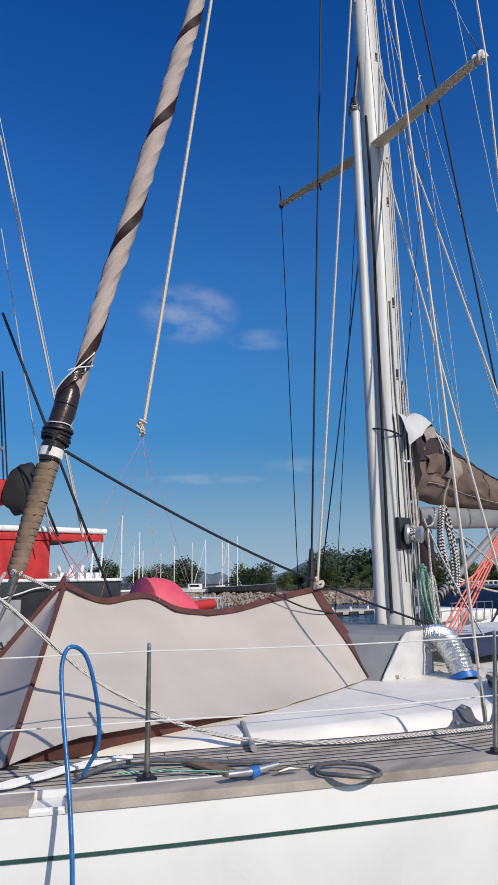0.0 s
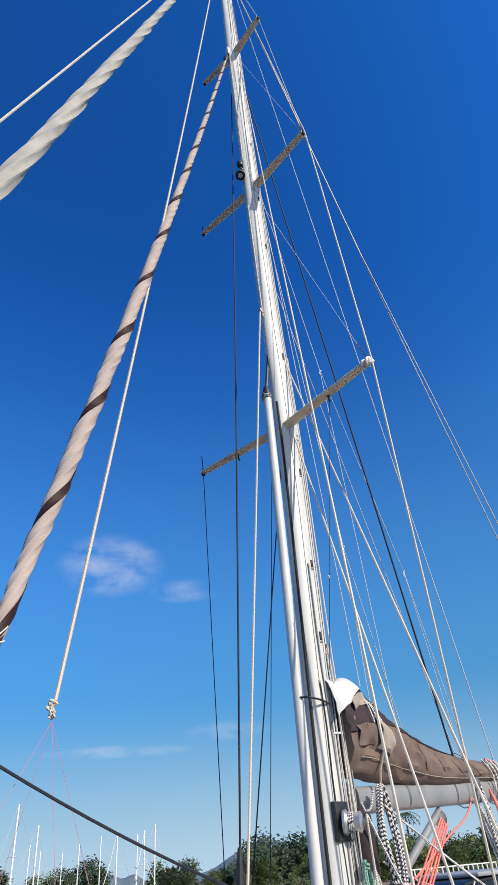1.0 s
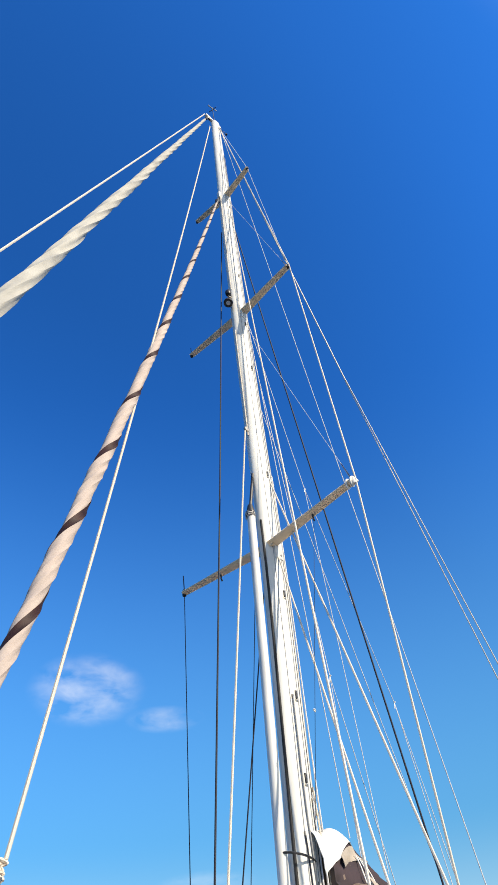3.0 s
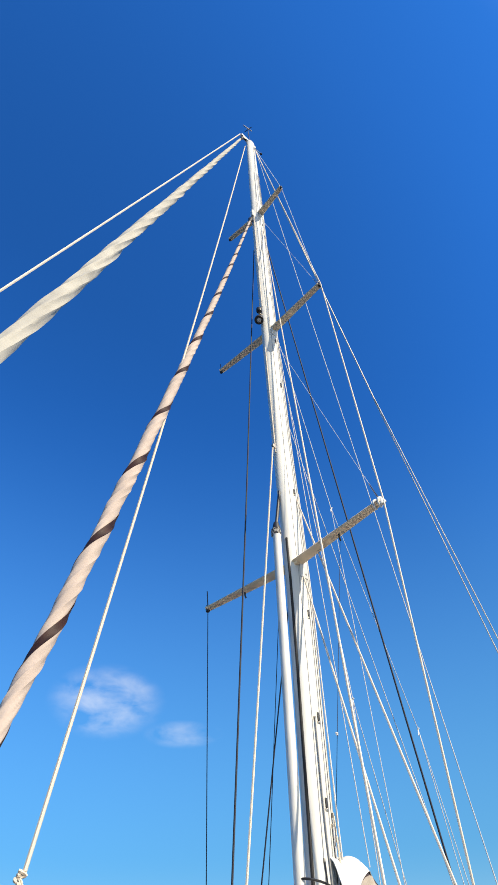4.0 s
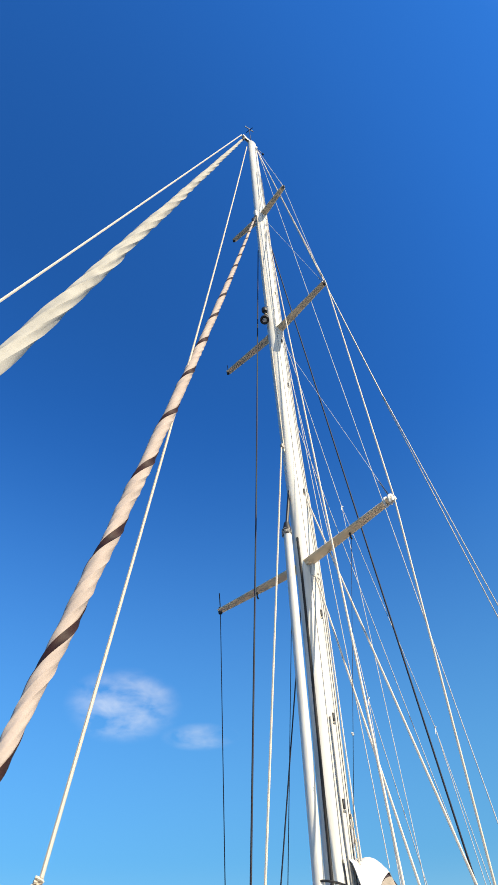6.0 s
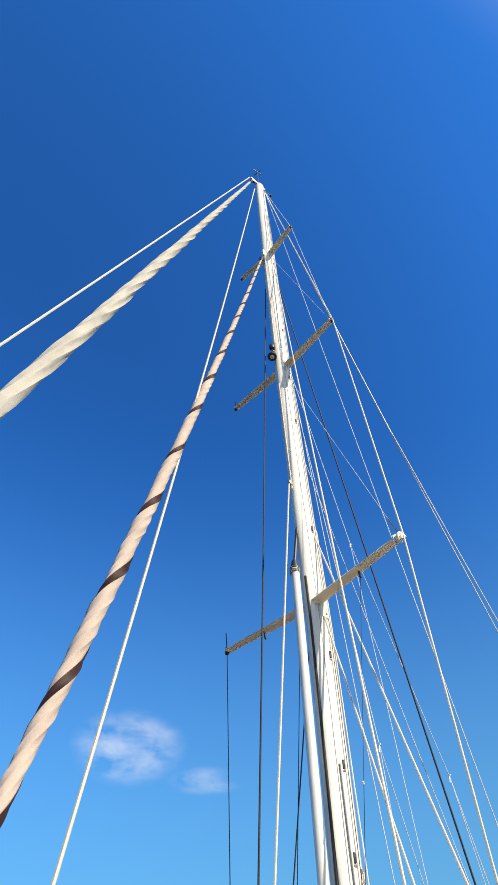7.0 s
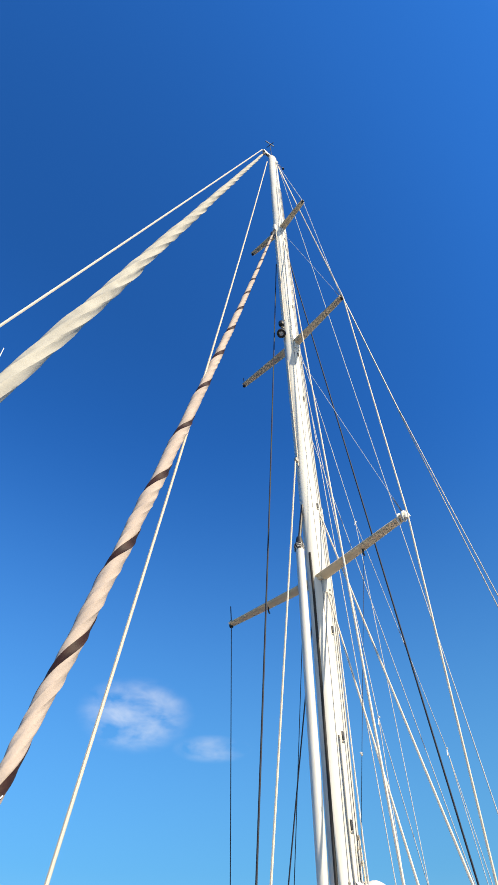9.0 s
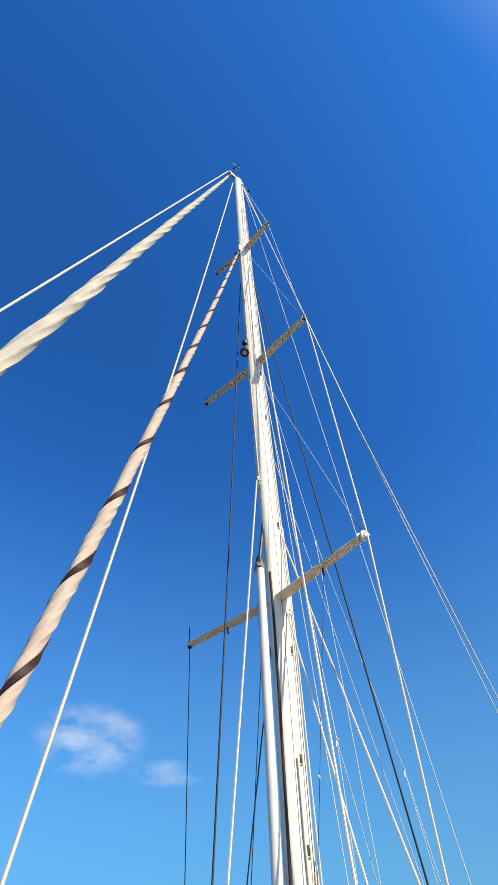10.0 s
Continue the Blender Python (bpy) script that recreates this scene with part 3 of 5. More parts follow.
pole = thing("spinnaker_pole", "silver aluminium spinnaker pole stowed upright against the mast", "pole")
pb, pt = Vector((-.445, .0, .55)), Vector((-.375, .0, 6.30))
part("pole_tube", tube([pb, pt], .054, 20), ALU, pole)
for e, s in ((pb, -1), (pt, 1)):
    part("end_fitting", tube([e, e + Vector((0, 0, s * .10)), e + Vector((0, 0, s * .20))], [.060, .056, .035], 14), BLACK if s > 0 else ALU, pole)
part("lashing", lists(*[tube([(-.375 + .064 * math.cos(q), .01 + .064 * math.sin(q), 6.30 + .025 * i) for q in [k * .7 for k in range(10)]], .008, 6) for i in range(4)]), ROPEBW, pole)
part("lift_rod", tube([pt + Vector((0, 0, .15)), (-.25, 0, 7.15)], .022, 8), BLACK, pole)

# ---- furled sails ----


def furled(name, label, a, b, rad, cloth, pitch, strip=None, wob=.9, bow=lambda s: 0.0, lip=.24, folds=0.0):
    """A sail rolled round its stay, with the spiral ridge of its edge."""
    t = thing(name, label, "furled sail")
    a, b = Vector(a), Vector(b)
    d = (b - a)
    ln = d.length
    d = d / ln
    u = Vector((0, 1, 0))
    v = d.cross(u).normalized()
    u = v.cross(d)
    n, seg = int(ln / .035), 28
    rows = []
    ph = [0.0]
    for i in range(n):
        ph.append(ph[-1] + 2 * math.pi * .035 / pitch(i / n))
    pos = []
    for i in range(n + 1):
        s = i / n
        p = a + d * (ln * s) + Vector((bow(s), 0, 0))
        row = []
        for k in range(seg):
            w = k / seg
            q = ph[i] + 2 * math.pi * w
            r = rad(s) * (.96 - lip / 2 + lip * (1 - w)) + .05 * rad(s) * noise.noise((math.cos(q) * 1.5, math.sin(q) * 1.5, s * ln * 2.5))
            r -= folds * rad(s) * abs(math.sin(3 * (q - ph[i]) + 1.2 * noise.noise((s * ln * .8, 1, 0))))
            r += wob * .30 * rad(s) * noise.noise((w * 7, s * ln * .55, 3)) * w * (1 - w) * 2 + wob * .05 * rad(s) * noise.noise((w * 16, s * ln * 1.4, 7))
            row.append(p + u * math.cos(q) * r + v * math.sin(q) * r)
        rows.append(row)
        pos.append(p)
    part("sail_roll", grid(rows, close=True), cloth, t)
    if strip:
        s0, s1, width, m = strip
        rr = []
        for i in range(int(n * s0), int(n * s1)):
            s = i / n
            row = []
            for k in range(4):
                q = ph[i] - .02 + (-1.0 * k / 3) * width(s) * (1 + .35 * noise.noise((s * ln * 1.7, 5, 2)))
                w = (q - ph[i]) % (2 * math.pi) / (2 * math.pi)
                r = rad(s) * (.96 - lip / 2 + lip * (1 - w)) + .05 * rad(s) * noise.noise((math.cos(q) * 1.5, math.sin(q) * 1.5, s * ln * 2.5)) + .007
                if k == 0:
                    r = rad(s) * (.975 + lip / 2)
                row.append(pos[i] + u * math.cos(q) * r + v * math.sin(q) * r)
            rr.append(row)
        part("sun_strip", thick(grid(rr), .004), m, t, "dark brown sun strip winding round the roll")
    part("stay", tube([b - d * .3, b + d * .45], .014, 8), DULLSTEEL, t)
    return t, a, d, u, v


inner_lo, inner_hi = Vector((-3.972, 0, 1.02)), Vector((-.47, 0, 15.75))
dirn = (inner_hi - inner_lo).normalized()
rad_in = curve_of([0, .06, .12, .3, .5, .75, 1], [.062, .066, .078, .082, .068, .046, .024])
stay_sail, A0, D0, U0, V0 = furled("furled_staysail", "cream furled staysail with a dark brown strip winding up its stay", inner_lo + dirn * .9, inner_hi, rad_in,
                                   CREAM, curve_of([0, .3, .6, .85, 1], [1.25, 1.16, .95, .58, .40]), (0.0, .99, lambda s: 1.0, UVBROWN), bow=lambda s: .02 + .46 * s * (1 - s) * (1 - .3 * s) - .02 * s, folds=.09)
# brown webbing round the lower end, its turns uneven and slightly slanted
wr = random.Random(8)
for i in range(16):
    c = inner_lo + D0 * (.047 * i + wr.uniform(-.0015, .0015))
    r = .058 + .0013 * i + wr.uniform(-.0025, .0025)
    lean = (U0 * wr.uniform(-.15, .15) + V0 * wr.uniform(.5, .8)) * .008
    part("webbing_turn", tube([c - lean, c + D0 * .002 - lean * .5, c + D0 * .040, c + D0 * wr.uniform(.0425, .0445) + lean], [r * .985, r, r * 1.004, r * .985], 18), WRAP, stay_sail)
part("core", tube([inner_lo, inner_lo + D0 * .8], [.052, .062], 14), BLACK, stay_sail)
bz = (.77, .80, .86, .93, 1.0, 1.06, 1.13, 1.20, 1.26)
part("binding", tube([inner_lo + D0 * z + V0 * .004 * math.sin(z * 31) for z in bz], [.072, .078, .082, .079, .085, .082, .086, .084, .080], 22), TAPE, stay_sail, "glossy black tape binding")
part("binding_peak", tube([inner_lo + D0 * z - U0 * (.010 + .03 * (z - 1.2)) for z in (1.2, 1.3, 1.36, 1.42)], [.083, .079, .060, .015], 18), TAPE, stay_sail, "glossy black tape binding")
# dark strip wrapped over the clew with a knotted white cord
cw = [inner_lo + D0 * (1.26 + .36 * k / 18) + (U0 * math.cos(1.7 + 2.8 * k / 18) + V0 * math.sin(1.7 + 2.8 * k / 18)) * .094 for k in range(19)]
part("clew_strip", thick(grid([[p + D0 * w * (.055 - .03 * k / 18) for w in (-1, -.4, .4, 1)] for k, p in enumerate(cw)]), .005), TAPE, stay_sail, "black cloth strip over the clew")
part("clew_ring", tube([cw[11] + (cw[11] - inner_lo - D0 * 1.5).normalized() * .012 + D0 * .026 * math.cos(a) + U0 * .02 * math.sin(a) for a in [k * .63 for k in range(11)]], .006, 6), STEEL, stay_sail)
for ph0, z0, z1 in ((1.7, 1.27, 1.66), (2.3, 1.44, 1.58)):
    part("white_cord", tube(smooth_path([inner_lo + D0 * (z0 + (z1 - z0) * k / 8) + (U0 * math.cos(ph0 + 2.2 * k / 8) + V0 * math.sin(ph0 + 2.2 * k / 8)) * .106 for k in range(9)], 3), .005, 5), WHITECLOTH, stay_sail)
part("white_cord", tube([inner_lo + D0 * (1.045 + .006 * math.sin(k)) + U0 * .094 * math.cos(k * .45) + V0 * .094 * math.sin(k * .45) for k in range(16)], .0048, 5), WHITECLOTH, stay_sail)
part("rope_binding", lists(*[tube([inner_lo + D0 * (.93 + .026 * i + .012 * math.sin(k * .5 + i)) + U0 * (.093 + .006 * (i % 2)) * math.cos(k * .5) + V0 * (.093 + .006 * (i % 2)) * math.sin(k * .5) for k in range(14)], .013, 7) for i in range(4)]), BLACK, stay_sail)
part("rope_tail", tube(smooth_path([inner_lo + D0 * .98 - U0 * .10, inner_lo + D0 * .94 - U0 * .115 + V0 * .04, inner_lo + D0 * .82 - U0 * .10 + V0 * .05], 5), .012, 6), BLACK, stay_sail)
part("white_collar", tube([inner_lo + D0 * z + V0 * .02 * (z - .8) for z in (.795, .80, .86, .87)], [.076, .084, .086, .078], 18), WHITECLOTH, stay_sail)
part("tack_knot", knot(inner_lo - D0 * .03, .055, 6), ROPE, stay_sail)
part("head_swivel", tube([inner_hi - D0 * .05 + Vector((.0, 0, 0)), inner_hi + D0 * .10, inner_hi + D0 * .20], [.03, .065, .03], 12), BLACK, stay_sail)
part("tack_shackle", lists(tube([inner_lo - D0 * .02, inner_lo - D0 * .16], [.035, .02], 10), tube([inner_lo - D0 * .1 + Vector((.03, 0, 0)), (-4.10, 0, .62), (-4.14, 0, .10)], .012, 8)), DULLSTEEL, stay_sail)

outer_lo, outer_hi = Vector((-6.05, 0, .55)), Vector((-.55, 0, 21.50))
rad_out = curve_of([0, .1, .3, .5, .75, 1], [.08, .10, .120, .108, .076, .036])
gen, GA, GD, GU, GV = furled("furled_genoa", "pale furled headsail twisted round the outer forestay", outer_lo, outer_hi - (outer_hi - outer_lo).normalized() * .45, rad_out, PALE, lambda s: 6.4 - 3.9 * s, None, .7, lip=.18, folds=.15)
part("drum", turned([(.05, 0), (.11, .01), (.11, .03), (.06, .05), (.06, .14), (.11, .16), (.11, .18), (.04, .2)], (-6.1, 0, .25), seg=18), ALU, gen)


def rope(name, label, pts, r, material, category="rope", group="", seg=6, extra=None):
    t = thing(name, label, category, group)
    part("line", tube(pts, r, seg), material, t)
    for nm, vf, m in extra or ():
        part(nm, vf, m, t)
    return t


MZ = lambda z, y=-.1, dx=0: (mx(z) + dx, y, z)
NEAR = [Vector((mx(z) + s, -w, z)) for z, w, s in SP]
FAR = [Vector((mx(z) + s, w, z)) for z, w, s in SP]
RIG = "standing rigging"
rope("forestay", "pale wire stay running from masthead to bow", sag((mx(21.5) - .46, 0, 21.58), (-6.79, 0, .35), .05), .017, WIRE, "stay", RIG)
rope("spinnaker_halyard", "cream laid halyard hanging before the mast", sag((mx(20.4) - .28, 0, 20.9), (-3.06, -.014, 2.17), .34, 20), .015, ROPEWHITE, extra=[
    ("knot", lists(knot((-3.07, -.014, 2.14), .034, 3), knot((-3.07, -.014, 2.07), .024, 5)), ROPEWHITE)])
rope("awning_halyard", "cream halyard tied to the awning corner", sag((-.43, -.10, 7.85), (-1.32, -.06, .92), .03), .0125, ROPEWHITE, extra=[("knot", knot((-1.32, -.06, .90), .04, 8), ROPEWHITE), ("block", turned([(.0, -.02), (.04, -.018), (.045, 0), (.04, .018), (0, .02)], (-.40, -.10, 7.90), "y", 12), DULLSTEEL)])
rope("backstay", "pale wire backstay running aft from the masthead", sag((mx(21.5) + .18, 0, 21.5), (3.3, 0, 12.11), .02), .015, WIRE, "stay", RIG)
for sy in (-.10, .10):
    rope("aft_stay", "thin wire leg of the split backstay", sag((3.3, sy * .1, 12.11), (8.15, sy * 1.2, .2), 0), .010, WIRE, "stay", RIG)
rope("topping_lift", "thin grey line from masthead to boom end", sag((mx(21.4) + .2, 0, 21.45), (3.27, 0, 1.80), .05), .0075, WIREGREY)
rope("boom_lift", "dark rope running from the mast down to the boom", sag(MZ(15.3, 0, .16), (2.17, -.07, 1.80), .02), .0125, DARKROPE)
# port shrouds
rope("shroud", "pale wire shroud from the spreader end to the deck", sag(NEAR[0] + Vector((0, -.03, 0)), (-.15, -1.50, .12), 0), .0108, WIRE, "shroud", RIG)
rope("shroud", "pale wire shroud between two spreader ends", sag(NEAR[1] + Vector((0, -.03, 0)), NEAR[0] + Vector((0, -.03, 0)), 0), .0108, WIRE, "shroud", RIG)
rope("shroud", "pale wire shroud between masthead and spreader", sag(MZ(21.3, -.08), NEAR[1] + Vector((0, -.03, 0)), 0), .0108, WIRE, "shroud", RIG)
rope("shroud", "thin wire shroud between upper spreader ends", sag(NEAR[2], NEAR[1], 0), .006, WIREGREY, "shroud", RIG)
rope("shroud", "thin wire shroud from masthead to upper spreader", sag(MZ(21.3, -.08), NEAR[2], 0), .007, WIREGREY, "shroud", RIG)
for z, tip in ((16.1, 1), (10.85, 0)):
    top_end = NEAR[tip] + Vector((0, .02, .03))
    root = Vector(MZ(z, -.1, .03))
    rope("shroud", "thin diagonal wire from mast to spreader end", sag(root, top_end, 0), .0032, WIREGREY, "shroud", RIG, extra=[("terminal", tube([top_end, top_end.lerp(root, .07)], [.012, .007], 6), DULLSTEEL)])
rope("lower_shroud", "pale wire lower shroud from spreader root to rail", sag(MZ(5.8, -.1, .0), (-.90, -1.78, .05), 0), .0108, WIRE, "shroud", RIG)
rope("lower_shroud", "pale wire shroud from mast fitting to rail", sag(MZ(7.1, -.1, .04), (-.62, -2.15, .05), 0), .0108, WIRE, "shroud", RIG)
rope("lower_shroud", "pale wire shroud running from upper spreaders to rail", sag(MZ(15.7, -.1, .0), (-1.77, -1.95, .05), 0), .0108, WIRE, "shroud", RIG)
# starboard shrouds
rope("shroud", "thin dark wire shroud from the far spreader to the deck", sag(FAR[0], (-.165, 1.5, .05), 0), .006, DARKROPE, "shroud", RIG)
rope("lower_shroud", "dark wire lower shroud on the far side", sag(MZ(5.8, .1), (.33, 1.85, .05), 0), .009, DARKROPE, "shroud", RIG)
rope("lower_shroud", "thin dark wire on the far side of the mast", sag(MZ(7.2, .1), (.05, 1.2, .05), 0), .005, DARKROPE, "shroud", RIG)
rope("runner", "dark rope running down before the mast", smooth_path([(-.30, .1, 14.6), (-.515, .328, 8.2), (-.62, .43, 5.4), (-.82, .60, .55)], 6), .012, DARKROPE, extra=[("sleeve", tube([(-.80, .57, 1.25), (-.81, .585, .95), (-.83, .6, .6)], [.02, .045, .04], 8), BLACK)])
for side, tip in ((1, FAR),):
    for i in range(2):
        rope("spreader_pin", "short dark steel pin above a spreader end", [tip[i] + Vector((0, 0, .02)), tip[i] + Vector((-.02, 0, .28 - .06 * i))], .008, DARKROPE, "pin")


# ---- boom, sail cover and gear at the mast ----
boom = thing("boom", "grey aluminium boom at rest behind the mast", "boom")


def oval(p, a, b, seg=20, n=2.6):
    out = []
    for k in range(seg):
        q = 2 * math.pi * k / seg
        c, s = math.cos(q), math.sin(q)
        out.append((p[0], p[1] + a * math.copysign(abs(c) ** (2 / n), c), p[2] + b * math.copysign(abs(s) ** (2 / n), s)))
    return out


def loft(rows):
    g = grid(rows, close=True)
    m = len(rows[0])
    return g[0], g[1] + [tuple(range(m - 1, -1, -1)), tuple(len(g[0]) - m + k for k in range(m))]


part("boom_tube", loft([oval((x, 0, 1.550 + .05 * x), .088, .122) for x in (.20, 1, 2, 2.7, 3.25)]), GREYALU, boom)
part("end_cap", loft([oval((x, 0, 1.555 + .05 * x), .09 * s, .11 * s) for x, s in ((3.23, 1), (3.29, 1), (3.32, .85))]), WHITECLOTH, boom)
part("gooseneck", lists(tube([(.05, 0, 1.56), (.26, 0, 1.59)], .045, 12), tube([(.17, 0, 1.42), (.17, 0, 1.72)], .022, 10)), DULLSTEEL, boom)
for x in (1.05, 2.0, 2.95):
    part("boom_band", loft([oval((x + d, 0, 1.555 + .05 * x), .0905, .1255) for d in (0, .03)]), DULLSTEEL, boom)

cover = thing("sail_cover", "faded taupe canvas sail cover lashed over the mainsail on the boom", "sail cover")
top = curve_of([.16, .28, .42, .6, .8, 1.2, 1.7, 2.2, 2.7, 3.0, 3.3], [2.62, 2.67, 2.65, 2.56, 2.44, 2.27, 2.13, 2.05, 2.02, 2.0, 1.96])
bot = curve_of([.16, .6, 1.2, 1.7, 2.2, 2.8, 3.55], [1.76, 1.73, 1.71, 1.71, 1.74, 1.78, 1.80])


def on_cover(x, s, off, far=False):
    """A place on the sail cover: s runs from its foot (-1) to its top (1); far: the other side."""
    xx = max(x, .16)
    zt, zb = top(xx), bot(xx)
    wd = .235 - .115 * min(1, max(0, (x - .45) / 2.6)) - .03 * max(0, .45 - x)
    c = math.sqrt(max(0, 1 - s * s)) * (1 if far else -1)
    loose = 1.0 if x < .9 else max(.45, 1.0 - (x - .9) * .5)
    # soft bellies, then sharp-edged folds that slant aft
    w = wd * (1 - .30 * max(0, s)) * (1 + .10 * noise.noise((x * 2.2, c * .8, s * 1.2)))
    f = abs(noise.noise((x * 3.4 + s * 1.6, s * 2.6 - x * .8, c + 4)))
    g = abs(noise.noise((x * 7.5 - s * 2.2, s * 3.2 + x * 2, c + 9)))
    w += loose * (.075 * (.35 - f) + .030 * (.3 - g)) + off
    return Vector((x, w * c, (zt + zb) / 2 + ((zt - zb) / 2 + off) * s + loose * .03 * (.3 - f) * s))


rows = []
for i in range(96):
    x = .06 + 3.16 * i / 95
    rows.append([on_cover(x, math.sin(q), 0, math.cos(q) > 0) for q in [2 * math.pi * k / 40 for k in range(40)]])
part("canvas", loft(rows), COVER, cover)
# dark upper panel, hood of white cloth and side flap
edge = curve_of([.1, .35, .55, .8, 1.2, 1.7, 2.2], [-.12, .0, .20, .52, .62, .70, .86])
rows = []
for i in range(64):
    x = .03 + 2.14 * i / 63
    lo = math.asin(edge(x) + .03 * noise.noise((x * 5, 0, 0)))
    rows.append([on_cover(x, math.sin(q), .010, math.cos(q) < 0) for q in [lo + (2.2 - lo) * k / 21 for k in range(22)]])
part("upper_panel", thick(grid(rows), .004), COVERDARK, cover, "dark plum canvas panel along the top")
rows = []
for i in range(20):
    x = -.13 + .72 * i / 19
    lo = math.asin(min(.985, .12 + .86 * (i / 19) ** .85 + .02 * math.sin(i * .5)))
    rows.append([on_cover(x, math.sin(q), .034 + .05 * math.sin(math.pi * k / 15) * (1 - i / 22), math.cos(q) < 0) for k, q in enumerate([lo + (2.5 - lo) * k / 15 for k in range(16)])])
part("white_hood", thick(grid(rows), .006), HOODWHITE, cover, "white cloth hood at the luff")


rows = [[on_cover(.44 + .21 * u + .02 * math.sin(v * 4), .26 - .66 * v, .035 + .03 * math.sin(v * 3) + .012 * math.sin(u * 6 + v * 4)) for u in [j / 5 for j in range(6)]] for v in [k / 9 for k in range(10)]]
part("flap", thick(grid(rows), .006), COVERGREY, cover, "faded beige flap hanging on the side")
rows = [[on_cover(.17 + .42 * u, .80 - .20 * v - .26 * (1 - u), .035 + .025 * math.sin(u * 5 + v * 3)) for u in [j / 8 for j in range(9)]] for v in [k / 5 for k in range(6)]]
part("fold", thick(grid(rows), .006), COVERGREY, cover, "faded beige fold of canvas")
rows = [[on_cover(.13 + .27 * u, .02 - .42 * v + .05 * u, .022 + .014 * math.sin(u * 7 + v * 5)) for u in [j / 8 for j in range(9)]] for v in [k / 7 for k in range(8)]]
part("patch", thick(grid(rows), .006), COVER, cover, "lighter brown canvas patch")
part("tie_cord", lists(*[tube(smooth_path([on_cover(x, .55, .03), on_cover(x + .03 * k, .35, .05), on_cover(x + .05 * k, .08, .04)], 5), .006, 5) for k, x in enumerate((.40, .43, .46))]), WHITECLOTH, cover)
part("flap_cord", tube([on_cover(.50, -.42, .05), on_cover(.47, -.75, .05), Vector((.42, -.20, 1.66))], .012, 6), COVERGREY, cover)
for x in (2.28, 3.0):
    c = [(x + .01 * math.sin(k), (.25 - .03 * x) * math.cos(q), (top(x) + bot(x)) / 2 - .1 + ((top(x) - bot(x)) / 2 + .14) * math.sin(q)) for k, q in enumerate([2 * math.pi * j / 18 for j in range(19)])]
    part("lashing", tube(c, .008, 6), ROPE if x > 2 else WHITECLOTH, cover)
part("seam", tube([on_cover(.2 + .1 * k, -.62, .004) for k in range(30)], .004, 6), COVERGREY, cover)
for k in range(7):
    x0 = .45 + .38 * k
    part("crease", tube([on_cover(x0 + .05 * math.sin(k + j * .5) + .03 * j, .45 - .16 * j, .002) for j in range(7)], [.002, .008, .010, .010, .009, .006, .002], 6), COVER, cover)
part("coiled_line", lists(*[tube(smooth_path([(2.72 + .1 * i, -.10, 2.02), (2.79 + .09 * i, -.16, 1.87), (2.83 + .09 * i, -.14, 1.67 - .03 * i), (2.90 + .08 * i, -.12, 1.85), (2.88 + .09 * i, -.06, 2.02)], 5), .010, 6) for i in range(4)]), ROPE, cover)
part("red_strap", lists(tube([(3.16, -.10, 1.98), (3.22, -.13, 1.84), (3.25, -.12, 1.62)], .014, 6), tube([(2.9, -.05, 2.04), (3.1, -.09, 2.0)], .012, 6)), REDROPE, cover)

# tie round mast and pole below the cover hood
rope("mast_tie", "dark webbing tie round mast and cover", [(-.24 + .42 * math.cos(q) * .5, -.02 + .13 * math.sin(q), 2.42 - .03 * math.cos(q)) for q in [k * 2 * math.pi / 20 for k in range(21)]], .010, BLACK, "tie")
rope("mast_tie", "white webbing tie round mast and cover", [(.02 + .26 * math.cos(q), .125 * math.sin(q), 2.14 + .02 * math.cos(q)) for q in [k * 2 * math.pi / 20 for k in range(21)]], .011, WHITECLOTH, "tie")

# vang strut with red tackle
vang = thing("boom_vang", "grey strut vang with red rope tackle under the boom", "vang")
va, vb = Vector((.10, 0, .50)), Vector((1.70, 0, 1.48))
part("strut", tube([va, va.lerp(vb, .45)], .052, 14), GREYALU, vang)
part("inner_strut", tube([va.lerp(vb, .43), vb], .04, 14), GREYALU, vang)
part("end_block", turned([(.03, -.05), (.07, -.04), (.07, .04), (.03, .05)], vb + Vector((-.02, 0, -.08)), "y", 14), DULLSTEEL, vang)
part("lashing", lists(*[tube([va.lerp(vb, .20 + .03 * i) + Vector((.0, .057 * math.cos(q), .057 * math.sin(q))) for q in [k * .6 for k in range(12)]], .01, 6) for i in range(6)]), BLACK, vang)
for i in range(5):
    part("tackle_line", tube(sag(vb + Vector((-.06 + .008 * i, -.04 - .010 * i, -.07 - .02 * i)), (.26 + .045 * i + .02 * (i % 2), -.06 - .03 * i, .26), .0), (.0095, .012, .0085, .011, .009)[i], 6), REDROPE, vang)
rope("red_preventer", "red rope from the vang up to the boom", smooth_path([(.62, -.06, .78), (1.0, -.08, .94), (1.31, -.08, 1.08), (1.7, -.08, 1.25), (2.09, -.08, 1.41), (2.32, -.08, 1.60)], 6), .011, REDROPE, extra=[("knot", knot((1.36, -.08, 1.10), .03, 4), REDROPE)])
